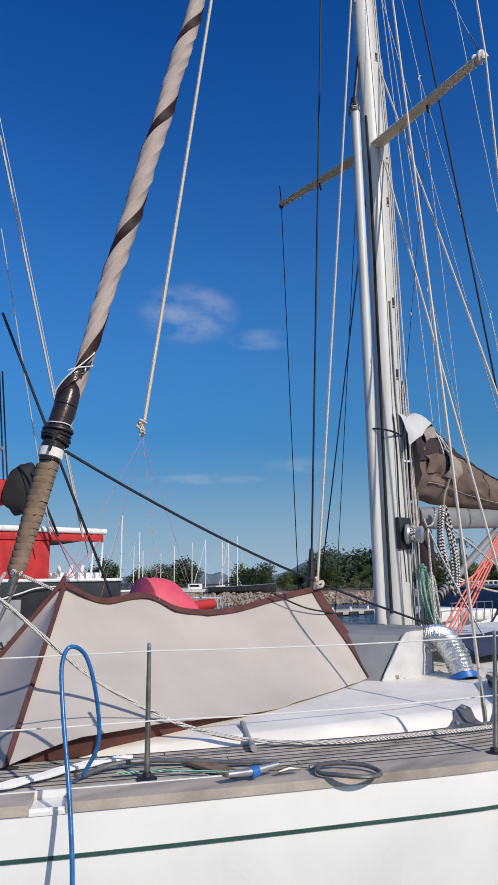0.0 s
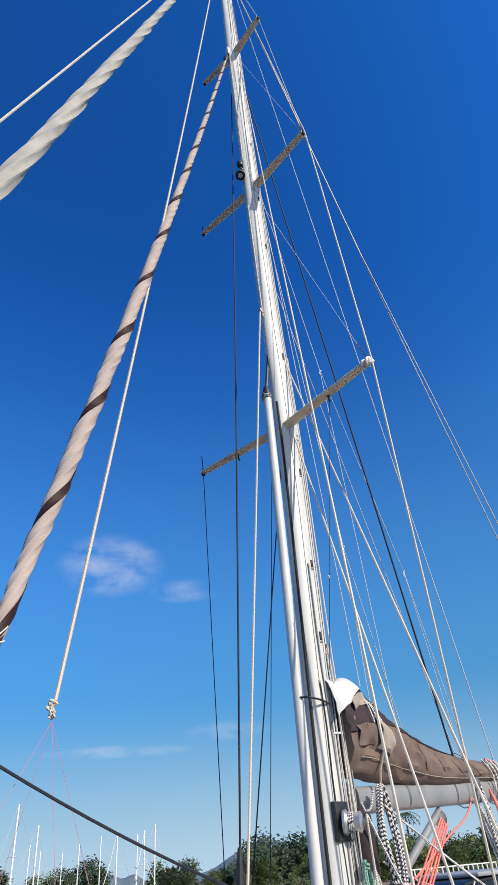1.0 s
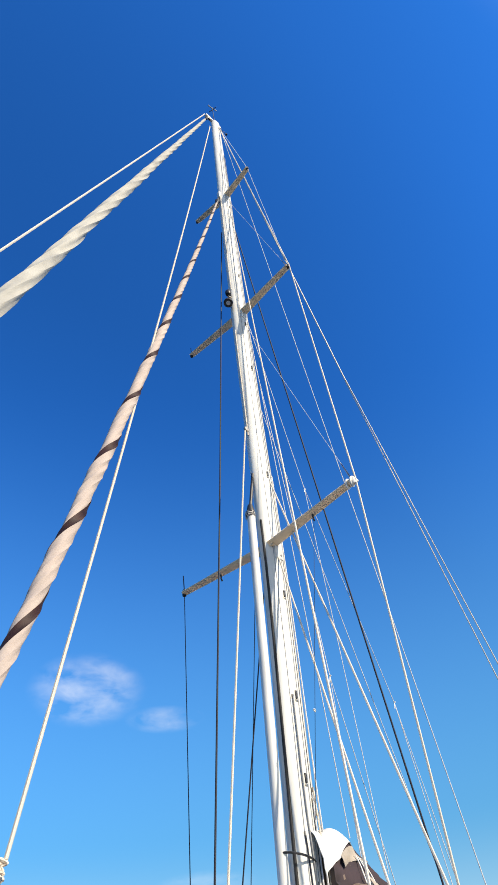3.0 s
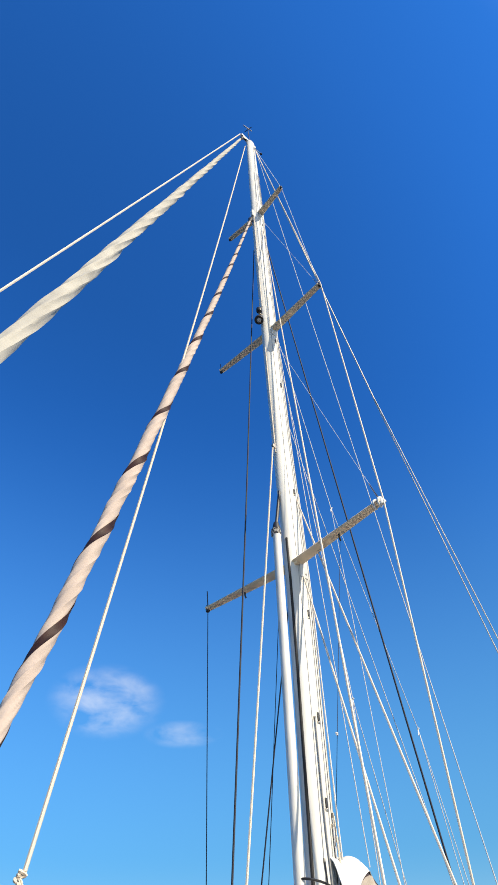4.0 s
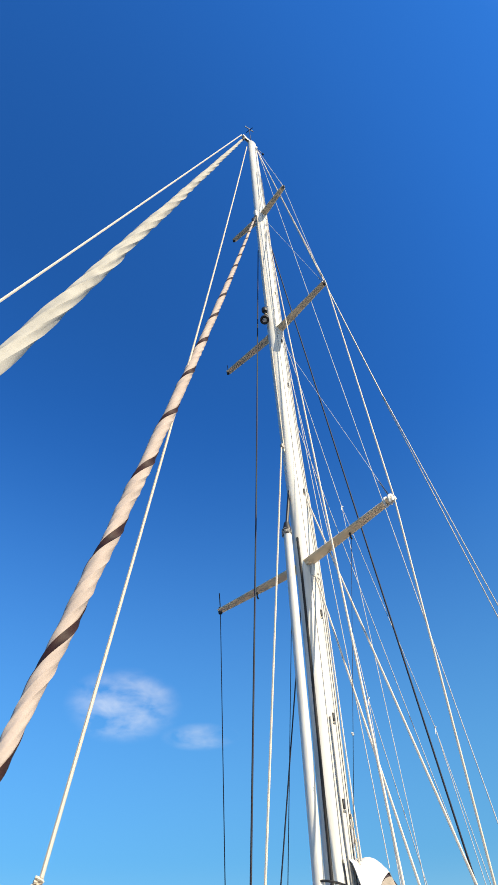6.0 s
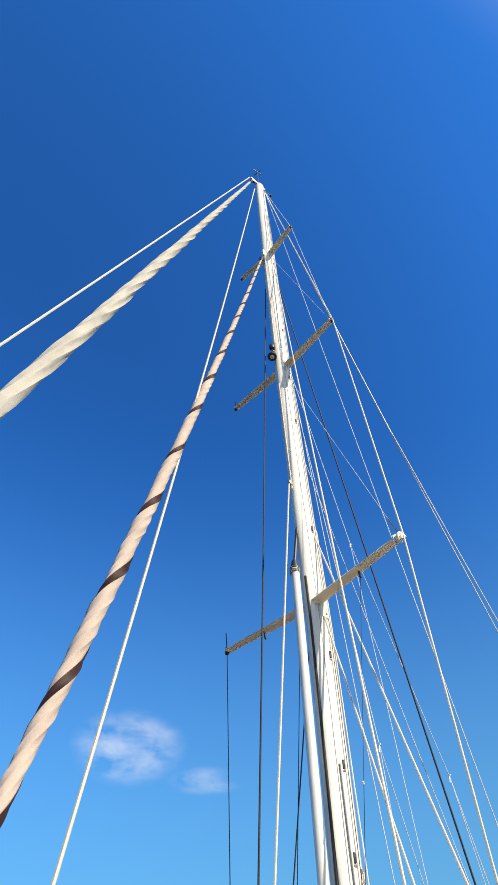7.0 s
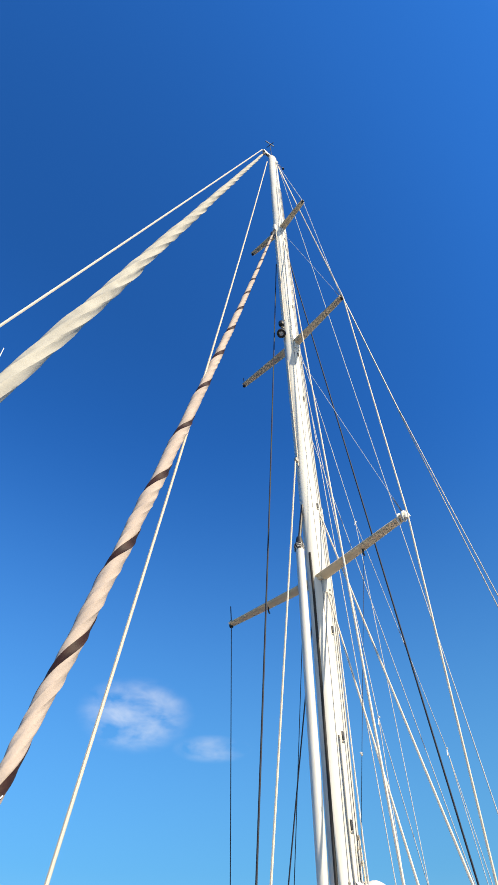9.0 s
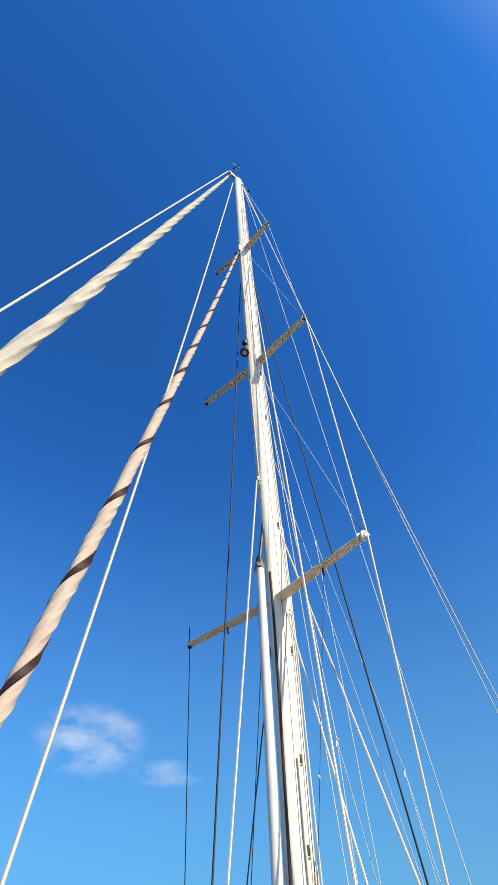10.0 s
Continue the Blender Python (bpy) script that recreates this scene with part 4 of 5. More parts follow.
# mainsheet blocks and lines hanging from the boom
ms = thing("mainsheet", "flecked rope mainsheet tackle hanging from the boom", "rope tackle")
for i in range(5):
    part("fall", tube(sag((2.40 + .05 * i, -.05 + .02 * i, 1.60), (2.66 + .14 * i, -.15, .40), .02), .011, 6), ROPE, ms)
part("block", turned([(.02, -.04), (.06, -.03), (.06, .03), (.02, .04)], (2.45, -.10, 1.76), "y", 14), DULLSTEEL, ms)
part("rope_bundle", lists(*[tube(smooth_path([(2.42, -.12, 1.76), (2.44 + .02 * i, -.16, 1.45), (2.50 + .03 * i, -.16, 1.02 - .05 * i), (2.58 + .02 * i, -.13, 1.3), (2.50, -.12, 1.75)], 6), .012, 6) for i in range(4)]), ROPEBW, ms)
part("red_tail", lists(*[tube(smooth_path([(2.75, -.09, 1.70), (2.80 + .02 * i, -.12, 1.45), (2.78 + .03 * i, -.12, 1.10)], 6), .016, 6) for i in range(4)]), REDROPE, ms)
ms2 = thing("reefing_block", "steel block and short lines at the boom end", "block")
part("block", turned([(.02, -.04), (.05, -.03), (.05, .03), (.02, .04)], (3.2, -.05, 1.55), "y", 14), DULLSTEEL, ms2)
part("line", lists(*[tube(sag((3.17 + .03 * i, -.05, 1.58), (3.12 + .08 * i, -.08, .95), 0), .010, 6) for i in range(3)]), ROPE, ms2)

# winch on the mast, pad and rope coils
winch = thing("mast_winch", "stainless steel winch on the side of the mast", "winch")
part("pad", box((-.26, -.14, 1.22), (-.06, -.10, 1.54), .01), BLACK, winch)
wc, wd = Vector((-.15, -.14, 1.37)), Vector((.50, -.86, -.06)).normalized()
part("drum", tube([wc + wd * h for h in (0, .025, .05, .11, .14, .16, .175, .18)], [.10, .105, .078, .070, .085, .09, .06, .02], 24), STEEL, winch)
part("cap", tube([wc + wd * h for h in (.176, .190, .196)], [.042, .042, .015], 18), DULLSTEEL, winch)
part("rope_turns", lists(*[tube([wc + wd * (.06 + .016 * t) + (wd.orthogonal().normalized() * math.cos(q) + wd.cross(wd.orthogonal().normalized()) * math.sin(q)) * .082 for q in [k * .45 for k in range(15)]], .008, 6) for t in range(3)]), ROPEBW, winch)


def coil(name, label, c, length, width, turns, r, m, lean=0.0, seed=0):
    rng = random.Random(seed)
    t = thing(name, label, "rope coil")
    pts = []
    c = Vector(c)
    for i in range(turns):
        j = lambda s: rng.uniform(-s, s)
        x0 = width * (i / (turns - 1) - .5) * .5
        pts += [c + Vector((x0 * .3 + j(.01), j(.03), j(.02))),
                c + Vector((-width * .5 + x0 * .4 + j(.012), -.03 + j(.03), -length * .5 + j(.03))),
                c + Vector((x0 * .5 + lean + j(.015), -.04 + j(.03), -length * (.9 + .1 * rng.random()))),
                c + Vector((width * .5 + x0 * .4 + lean * .5 + j(.012), -.02 + j(.03), -length * .5 + j(.03)))]
    part("hank", tube(smooth_path(pts, 5), r, 6), m, t)
    part("wrap", tube([c + Vector((.02 * math.cos(k), .03 * math.sin(k), -.01 * k * .5)) for k in range(14)], r * 1.1, 6), m, t)
    return t


coil("rope_coil", "coil of black-flecked white rope hanging below the boom", (.34, -.24, 1.66), .92, .19, 17, .0115, ROPEBW, .06, 1)
coil("rope_coil", "coil of green and white rope hanging at the mast foot", (-.02, -.22, 1.06), .60, .10, 6, .011, GREENROPE, .04, 2)
coil("rope_coil", "coil of white rope hanging at the mast foot", (.10, -.20, .98), .50, .09, 5, .010, ROPE, .03, 3)
bag = thing("rope_bag", "dark canvas bag hanging on the mast behind the winch", "bag")
part("bag_cloth", loft([oval((.0, 0, 0), a, b, 14) for a, b in ((.02, .02), (.07, .07), (.09, .09), (.085, .08), (.03, .03))]), COVERDARK, bag)
for v, z in zip(range(5), (1.52, 1.42, 1.2, .95, .86)):
    for k in range(14):
        co = bag.children[0].data.vertices[v * 14 + k].co
        q = 2 * math.pi * k / 14
        a = (.03, .10, .115, .11, .04)[v]
        co.x, co.y, co.z = .15 + a * math.cos(q), -.12 + a * .8 * math.sin(q), z
# halyards led down the mast
rng = random.Random(12)
for i, (x, y, z0, z1) in enumerate(((-.02, -.128, .3, 2.9), (.03, -.125, .35, 3.0), (.06, -.118, .3, 2.8), (.10, -.105, .3, 2.5), (.13, -.090, .35, 7.2), (.155, -.06, .3, 2.7), (-.11, -.128, .9, 3.9), (-.17, -.115, .9, 2.6), (.045, -.135, .3, 2.45), (.085, -.128, .3, 2.55), (.115, -.115, .3, 2.2))):
    pts = [(mx(z0 + (z1 - z0) * k / 8) + x + .012 * math.sin(i * 2 + k), y, z0 + (z1 - z0) * k / 8) for k in range(9)]
    rope("halyard", "white flecked halyard led down beside the mast", pts, .0088, (WIREGREY, ROPEWHITE, GREYALU, DARKROPE)[i % 4], "halyard", "halyards at the mast",
         extra=[("exit_slot", box((pts[-1][0] - .008, y - .004, z1 - .01), (pts[-1][0] + .008, y + .03, z1 + .03), .003), DULLSTEEL)])
for i, (a, b, m) in enumerate((((.02, -.24, 1.52), (.50, -.50, .35), ROPE), ((.28, -.2, 1.62), (.02, -.30, 1.45), ROPEBW), ((.02, -.28, 1.42), (.0, -.3, .35), ROPE), ((.36, -.25, 1.5), (2.0, -.75, .4), ROPE), ((.4, -.1, 1.05), (1.9, .1, .75), ROPEWHITE))):
    rope("control_line", "white flecked control line at the mast", sag(a, b, .05), .011, m, "rope", "control lines")
# lazy jacks: legs that part at small knots
for trunk, knot_at, legs in (
        (((-.06, -.11, 11.1), (.53, -.07, 2.66)), None, ()),
        (((-.06, -.11, 11.1), (.80, -.10, 7.37)), (.80, -.10, 7.37), ((1.05, -.09, 2.40), (2.177, .06, 4.45))),
        (((.0, -.11, 9.88), (.62, -.10, 4.34)), (.62, -.10, 4.34), ((.66, -.07, 2.50), (1.36, .04, 2.22))),
        (((.05, .10, 9.6), (2.5, .10, 2.05)), None, ()),
        (((2.177, .06, 4.45), (2.177, .06, 4.44)), (2.177, .06, 4.45), ((2.55, .06, 2.05), (2.75, .08, 2.03)))):
    lj = thing("lazy_jack", "thin pale lazy jack line from mast to sail cover", "line", "lazy jacks")
    part("line", tube(sag(*trunk, 0), .0055, 6), WIREGREY, lj)
    if knot_at:
        part("knot", knot(knot_at, .017, len(legs) + int(knot_at[2])), WHITECLOTH, lj)
        part("tail", tube([knot_at, Vector(knot_at) + Vector((-.05, -.02, -.10))], .005, 5), WHITECLOTH, lj)
    for e in legs:
        part("leg", tube(sag(knot_at, e, 0), .0048, 6), WIREGREY, lj)
# flag halyard hung from the near spreader
fh = Vector(NEAR[0]).lerp(Vector(MZ(5.93, -.07)), .48)
rope("flag_halyard", "thin dark flag halyard hanging from the lower spreader", sag(fh, (-.485, -.496, 2.6), 0), .003, DARKROPE, "line", extra=[("toggle", knot(fh.lerp(Vector((-.485, -.496, 2.6)), .72), .014, 2), WHITECLOTH)])

# ---- awning over the foredeck ----
awning = thing("awning", "beige canvas awning with maroon binding tented over the foredeck", "awning")
TOPE = [(-3.64, .03, .925), (-3.35, .03, .805), (-3.01, .03, .835), (-2.69, .03, .715), (-2.26, .03, .695), (-1.79, .03, .775), (-1.28, .0, .86)]
BOTE = [(-4.27, -.94, .06), (-3.97, -1.05, .165), (-3.78, -1.07, .17), (-3.42, -1.08, .175), (-2.87, -1.05, .145), (-2.55, -1.0, .14), (-1.90, -.84, .155), (-1.29, -.63, .165)]


def along(pts, n):
    p = smooth_path(pts, 12)
    acc = [0.0]
    for a, b in zip(p, p[1:]):
        acc.append(acc[-1] + (b - a).length)
    out = []
    for i in range(n):
        s = acc[-1] * i / (n - 1)
        j = max(k for k in range(len(acc)) if acc[k] <= s + 1e-9)
        j = min(j, len(p) - 2)
        out.append(p[j].lerp(p[j + 1], (s - acc[j]) / max(1e-9, acc[j + 1] - acc[j])))
    return out


te, be = along(TOPE, 40), along(BOTE, 40)
rows = []
for k in range(22):
    v = k / 21
    row = []
    for i in range(40):
        p = te[i].lerp(be[i], v)
        bulge = .05 * math.sin(math.pi * v) * math.sin(math.pi * i / 39)
        crease = .012 * noise.noise((i * .35, v * 2.2, 0)) + .010 * math.sin((i / 39 * 9 + v * 3)) * math.sin(math.pi * v)
        crease += .013 * math.exp(-((i - 20 - 2.6 * v) / .8) ** 2) + .008 * max(0, 1 - 2.4 * v) * math.exp(-((i - 14.5 - 5 * v) / .8) ** 2)
        row.append(p + Vector((0, .55, -.85)) * (bulge + crease))
    rows.append(row)
part("side_panel", thick(grid(rows), .003), TENT, awning)


def strip(pts, w, d, m, name="binding"):
    """A flat band of cloth along an edge; d: the way across it."""
    d = Vector(d)
    part(name, thick(grid([[Vector(p) + Vector((0, -.012, .008)), Vector(p) + d * w * .5 + Vector((0, -.014, .009)), Vector(p) + d * w + Vector((0, -.012, .008))] for p in pts]), .005), m, awning, "maroon cloth binding")


strip([p + Vector((0, 0, .012)) for p in te], .055, (0, -.60, -.72), TENTTRIM)
off = Vector((.004, -.010, .008))
part("binding", thick(grid([[r[39] + Vector((.012, 0, 0)) + off, r[38] + off, r[38].lerp(r[37], .35) + off] for r in rows]), .005), TENTTRIM, awning, "maroon cloth binding")
strip([te[0].lerp(be[0], k / 15) for k in range(16)], .035, (.9, 0, .1), TENTTRIM)
strip([p + Vector((0, .07, .0)) for p in be[2:27]], .13, (0, .25, -.97), TENTTRIM)
# front panel toward the bow, its shade put into the colour, and far side
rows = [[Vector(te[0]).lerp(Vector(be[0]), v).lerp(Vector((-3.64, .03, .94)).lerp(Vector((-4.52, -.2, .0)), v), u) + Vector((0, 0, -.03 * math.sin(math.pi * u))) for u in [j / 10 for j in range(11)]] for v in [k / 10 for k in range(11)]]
part("front_panel", thick(grid(rows), .003), TENTSHADED, awning, "front panel with its shade put into a greyer colour")
part("front_binding", tube([Vector((-3.64, .02, .945)).lerp(Vector((-4.53, -.21, .01)), k / 8) for k in range(9)], .016, 8), TENTTRIM, awning)
rows = [[te[i].lerp(Vector((te[i].x - .1 * (1 - i / 39), 1.05, .14)), v) for i in range(0, 40, 3)] for v in [k / 6 for k in range(7)]]
part("far_panel", thick(grid(rows), .003), TENT, awning)
part("corner_strap", tube([(-1.29, -.63, .165), (-1.25, -.70, .17), (-1.17, -.80, .165)], .014, 6), COVERGREY, awning)
part("apex_cone", tube([(-3.64, .03, .89), (-3.64, .03, .94), (-3.63, .03, .985)], [.045, .022, .008], 10), TENTTRIM, awning)
for i, e in enumerate(((-3.64, .03, .95), (-2.95, -.10, .80), (-2.4, .25, .72), (-3.2, .5, .6))):
    rope("bridle_line", "thin faded pink bridle line holding up the awning", sag((-3.07, -.014, 2.03), e, 0), .0015, PINKLINE, "line", "awning bridle")
rope("ridge_line", "dark grey rope from the furled sail to the mast foot", sag((-3.70, -.05, 1.85), (-1.29, -.05, .905), .05) + sag((-1.29, -.05, .905), (-.02, -.33, .47), .01)[1:], .0105, DARKROPE)
rope("awning_tie", "thin dark line lying over the awning", smooth_path([(-1.85, -.05, .83), (-1.62, -.18, .71), (-1.40, -.22, .66), (-1.16, -.2, .62)], 6), .007, BLACK)

# ---- grey hood before the mast with a foil duct ----
hood = thing("hatch_hood", "grey canvas hood with pale side over the forward hatch", "canvas hood")
prof = ((-1.345, .14), (-1.255, .25), (-1.15, .37), (-1.04, .485), (-.9, .505), (-.35, .50), (-.28, .20))
rows = []
for j in range(17):
    y = -.745 + 1.75 * j / 16
    fwd = .32 * min(1, (y + .745) / .45)
    rows.append([(x - fwd * (x < -.8) + .02 * noise.noise((x * 3, y * 3, 0)), y, max(.10, z + .012 * noise.noise((x * 5, y * 5, 2)) - .06 * (y / 1.0) ** 2 * (z > .3) * .5)) for x, z in prof])
part("hood_cloth", thick(grid(rows), .004), HOODGREY, hood)
side = []
for k in range(13):
    v = k / 12
    x0, x1 = -1.345 + .33 * v ** 1.15, -.69 + .02 * v
    side.append([Vector((x0 + (x1 - x0) * u, -.765 - .020 * math.sin(math.pi * u) - .010 * math.sin(9 * u + 5 * v) * (1 - v) + .012 * noise.noise((u * 6, v * 6, 1)),
                         .135 + .36 * v + .012 * math.sin(math.pi * u) * v + (.018 * noise.noise((u * 5, 2, 3)) - .02 * u) * (1 - v))) for u in [q / 16 for q in range(17)]])
part("side_panel", thick(grid(side), .004), HOODWHITE, hood, "pale grey side panel")
part("piping", tube(smooth_path([side[0][0], side[6][0], side[12][0], side[12][8], side[12][16], side[6][16], side[0][16]], 5), .006, 6), HOODGREY, hood)
part("base_roll", tube(smooth_path([p + Vector((0, -.008, .0)) for p in side[0][::4]], 5), .014, 8), HOODWHITE, hood)
for k, (x, z) in enumerate(((-1.10, .12), (-.66, .14))):
    part("tie_cord", tube(smooth_path([(x, -.79, z + .03), (x + .03, -.83, z), (x - .02, -.86, z - .015), (x - .05, -.82, z + .01)], 4), .006, 5), ROPEWHITE, hood)
duct = thing("air_duct", "crinkled silver foil air duct with a blue taped end", "duct")
dp = smooth_path([(-.74, -.66, .36), (-.69, -.78, .435), (-.68, -.90, .42), (-.71, -1.02, .30), (-.736, -1.10, .135)], 14)
dr = random.Random(21)
foil = []
for i, p in enumerate(dp):
    d = (dp[min(i + 1, len(dp) - 1)] - dp[max(i - 1, 0)]).normalized()
    a = d.orthogonal().normalized()
    b = d.cross(a)
    rr = .100 + (.007 if i % 2 else -.007)
    foil.append([p + (a * math.cos(q) + b * math.sin(q)) * (rr + dr.uniform(-.0035, .0035)) + d * dr.uniform(-.003, .003) for q in [2 * math.pi * k / 22 for k in range(22)]])
part("foil_tube", grid(foil, close=True), FOIL, duct)
de = (dp[-1] - dp[-4]).normalized()
part("tape_end", tube([dp[-1] - de * .035, dp[-1] - de * .005, dp[-1] + de * .012], [.110, .111, .108], 22, cap=False), BLUETAPE, duct, "blue tape round the open end")
# black disc just inside the mouth, standing for the shade in the duct
part("inner_dark", tube([dp[-1] - de * .02, dp[-1] - de * .015], .102, 22), BLACK, duct)

# ---- gear on deck ----
# grey metal bracket bar at the coachroof edge
for (x0, y0), (x1, y1) in (((-2.98, -1.16), (-3.16, -1.50)),):
    gz = coach_z(x0, y0)
    t = thing("grab_batten", "grey metal bracket bar on the coachroof edge", "batten", "deck battens")
    part("batten", tube([(x0, y0, gz + .012), ((x0 + x1) / 2, (y0 + y1) / 2, coach_z((x0 + x1) / 2, (y0 + y1) / 2) + .014), (x1, y1, .075)], .016, 8, squash=1.4), GREYPAINT, t)
rope("jib_sheet", "white flecked sheet led from the stay down along the deck", smooth_path([(-5.4, -.42, 1.62), (-4.75, -.75, 1.15), (-4.32, -.9, .85), (-3.85, -.95, .45), (-3.5, -1.10, .225), (-3.28, -1.28, .13), (-3.05, -1.45, .085), (-2.75, -1.68, .075), (-2.33, -1.84, .075), (-1.85, -2.0, .075), (-1.0, -2.2, .075), (.4, -2.3, .075)], 8), .0115, ROPE)
rope("jib_sheet", "white flecked sheet led from the stay to the bow", smooth_path([(-4.02, .02, 1.03), (-3.80, .06, .94), (-3.62, .10, .86)], 5), .0115, ROPE)
rope("jib_sheet", "white flecked sheet led forward from the stay", smooth_path([(-4.05, -.02, 1.0), (-4.35, -.60, .80), (-4.9, -1.0, .5)], 5), .0115, ROPE)
hose = rope("blue_hose", "bright blue hose looped over the guard wire", smooth_path([(-4.28, -1.95, -1.2), (-4.25, -1.82, -.30), (-4.235, -1.72, .05), (-4.22, -1.56, .40), (-4.21, -1.50, .58), (-4.17, -1.49, .65), (-4.09, -1.48, .60), (-4.03, -1.47, .42), (-4.0, -1.44, .22), (-4.04, -1.38, .08)], 8), .0095, BLUEROPE, "hose", seg=10)
rope("grey_hose", "dark grey hose lying on the deck", smooth_path([(-4.07, -1.38, .075), (-3.98, -1.34, .075), (-3.85, -1.33, .085), (-3.70, -1.36, .08), (-3.52, -1.50, .075), (-3.38, -1.62, .07), (-3.2, -1.75, .07)], 8), .011, GREYHOSE, "hose", seg=8)
rope("hose_loop", "loop of grey hose hanging over the rail edge", smooth_path([(-3.150, -1.915, .066), (-3.060, -1.955, .075), (-2.990, -2.035, .08), (-2.950, -2.115, .075), (-2.970, -2.195, .066), (-3.060, -2.195, .068), (-3.150, -2.115, .075), (-3.180, -2.015, .07), (-3.120, -1.955, .08), (-3.020, -1.995, .085)], 8), .0105, GREYHOSE, "hose", seg=8)
bd = thing("deck_board", "weathered wooden board lying across the side deck", "board")
part("plank_top", thick(grid([[Vector((-3.56, -1.46, .074)), Vector((-3.47, -1.43, .074))], [Vector((-3.50, -1.80, .066)), Vector((-3.42, -1.78, .066))]]), .014), WRAP, bd)
for i, (x, y) in enumerate(((-.30, -1.20), (-.20, -1.27), (-.06, -1.30), (.05, -1.22))):
    bk = thing("deck_block", "black turning block on the coachroof", "block", "deck blocks")
    z0 = coach_z(x, y)
    part("cheek", turned([(.0, -.028), (.045, -.026), (.05, 0), (.045, .026), (0, .028)], (x, y, z0 + .055), "y", 14), BLACK, bk)
    part("foot", turned([(.04, 0), (.035, .02), (.015, .03)], (x, y, z0 - .004), seg=12), DULLSTEEL, bk)
rope("loose_line", "black line lying in loops beside the canvas panel", smooth_path([(-.95, -1.55, .245), (-.80, -1.60, .265), (-.66, -1.70, .235), (-.76, -1.80, .20), (-.92, -1.68, .23), (-.74, -1.56, .27), (-.55, -1.60, .27)], 6), .011, BLACK)
cl = thing("deck_cleat", "blue and steel deck cleat on the cap rail", "cleat")
part("shackle", tube([(-3.33, -1.90, .075), (-3.28, -1.92, .085), (-3.22, -1.93, .075)], [.006, .010, .006], 8), DULLSTEEL, cl)
part("horn", tube([(-3.58, -1.86, .10), (-3.45, -1.87, .092), (-3.31, -1.88, .10)], [.012, .018, .012], 10), STEEL, cl)
part("blue_wrap", tube([(-3.46, -1.867, .088), (-3.42, -1.868, .088)], .024, 12), BLUETAPE, cl)
rope("green_line", "thin green line lying along the deck", smooth_path([(-3.9, -1.42, .07), (-3.7, -1.52, .068), (-3.5, -1.72, .068), (-3.35, -1.80, .07)], 6), .006, GREENROPE)

rolled = thing("folded_canvas", "white canvas strip lying folded on the foredeck under the awning", "canvas")
for k in range(3):
    part("fold", tube(smooth_path([(-4.50 + .02 * k, -1.20 - .022 * k, .062), (-4.357 + .02 * k, -1.245 - .024 * k, .070), (-4.12, -1.205 - .026 * k, .074), (-3.943 + .02 * k, -1.16 - .022 * k, .070), (-3.76 + .03 * k, -1.16 - .015 * k, .066)], 5), [.010 + .003 * math.sin(q * 1.3 + k) for q in range(21)], 8, squash=.6), WHITECLOTH, rolled)
# dark triangle drawn for the spray panel's side in shadow, with its bracket bolts
plate = thing("deck_plate", "dark triangle for the spray panel's shaded side, with bracket bolts", "plate")
pa, pb2 = Vector((-2.053, -1.853, .085)), Vector((-1.614, -1.684, coach_z(-1.614, -1.684) + .02))
pc = Vector((-1.70, -1.900, 0))


def on_roof(p, up):
    return Vector((p.x, p.y, max(coach_z(p.x, p.y), .05) + up))


part("bar", thick(grid([[on_roof(pa.lerp(pb2, k / 8).lerp(pa.lerp(pc, k / 8), q / 5), .012) for q in range(6)] for k in range(9)]), .006), GREYHOSE, plate)
for k in (.55, .85):
    part("bolt", turned([(.014, 0), (.014, .012), (.006, .016)], on_roof(pa.lerp(pb2, k).lerp(pa.lerp(pc, k), .25), .010), seg=8), STEEL, plate)
tb = thing("chainplate", "steel turnbuckles joining the shrouds to the deck", "turnbuckle")
for i, (x, y) in enumerate(((-1.77, -1.95), (-.90, -1.78), (-.62, -2.15))):
    part("turnbuckle", tube([(x, y, .03), (x + .01, y + .006, .14), (x + .015, y + .015, .18), (x + .03, y + .03, .34)], [.009, .013, .013, .008], 8), DULLSTEEL, tb)
bow_sheet = thing("folded_cover", "navy canvas cover folded on the coachroof", "canvas cover")
rows = [[(-.12 + 2.12 * i / 14, -.85 + .7 * j / 6, coach_z(.1 + 1.9 * i / 14, -.85 + .7 * j / 6) + .02 + .19 * math.sin(math.pi * (.12 + .76 * j / 6)) * (1 + .25 * noise.noise((i * .5, j * .6, 0)))) for j in range(7)] for i in range(15)]
part("cloth", thick(grid(rows), .01), NAVY, bow_sheet)
sp = thing("spray_panel", "beige canvas panel with black straps fixed beside the coachroof", "canvas panel")
rows = []
for i in range(15):
    u = i / 14
    lo, hi = Vector((-1.62 + 2.6 * u, -2.00 - .16 * u, .075)), Vector((-.86 + 2.1 * u, -1.40 - .08 * u, .20 + .12 * u))
    rows.append([lo.lerp(hi, j / 9) + Vector((0, -.04, .05)) * math.sin(math.pi * j / 9) + Vector((0, 0, .010 * noise.noise((i * .7, j * .7, 0)))) for j in range(10)])
part("cloth", thick(grid(rows), .006), COVERGREY, sp)
part("edge_bar", tube(smooth_path([p + Vector((-.012, 0, .004)) for p in rows[0][::3]], 4), .016, 8), BLACK, sp)
# side of the panel in dark canvas, its shade put into the colour
part("gusset", thick(grid([[p + Vector((-.004, .006, 0)), Vector((p.x + .03, p.y + .02, .062))] for p in rows[0]]), .004), COVERDARK, sp)
part("top_hem", tube(smooth_path([r[9] + Vector((0, .01, .008)) for r in rows[::2]], 3), .012, 6), COVERGREY, sp)
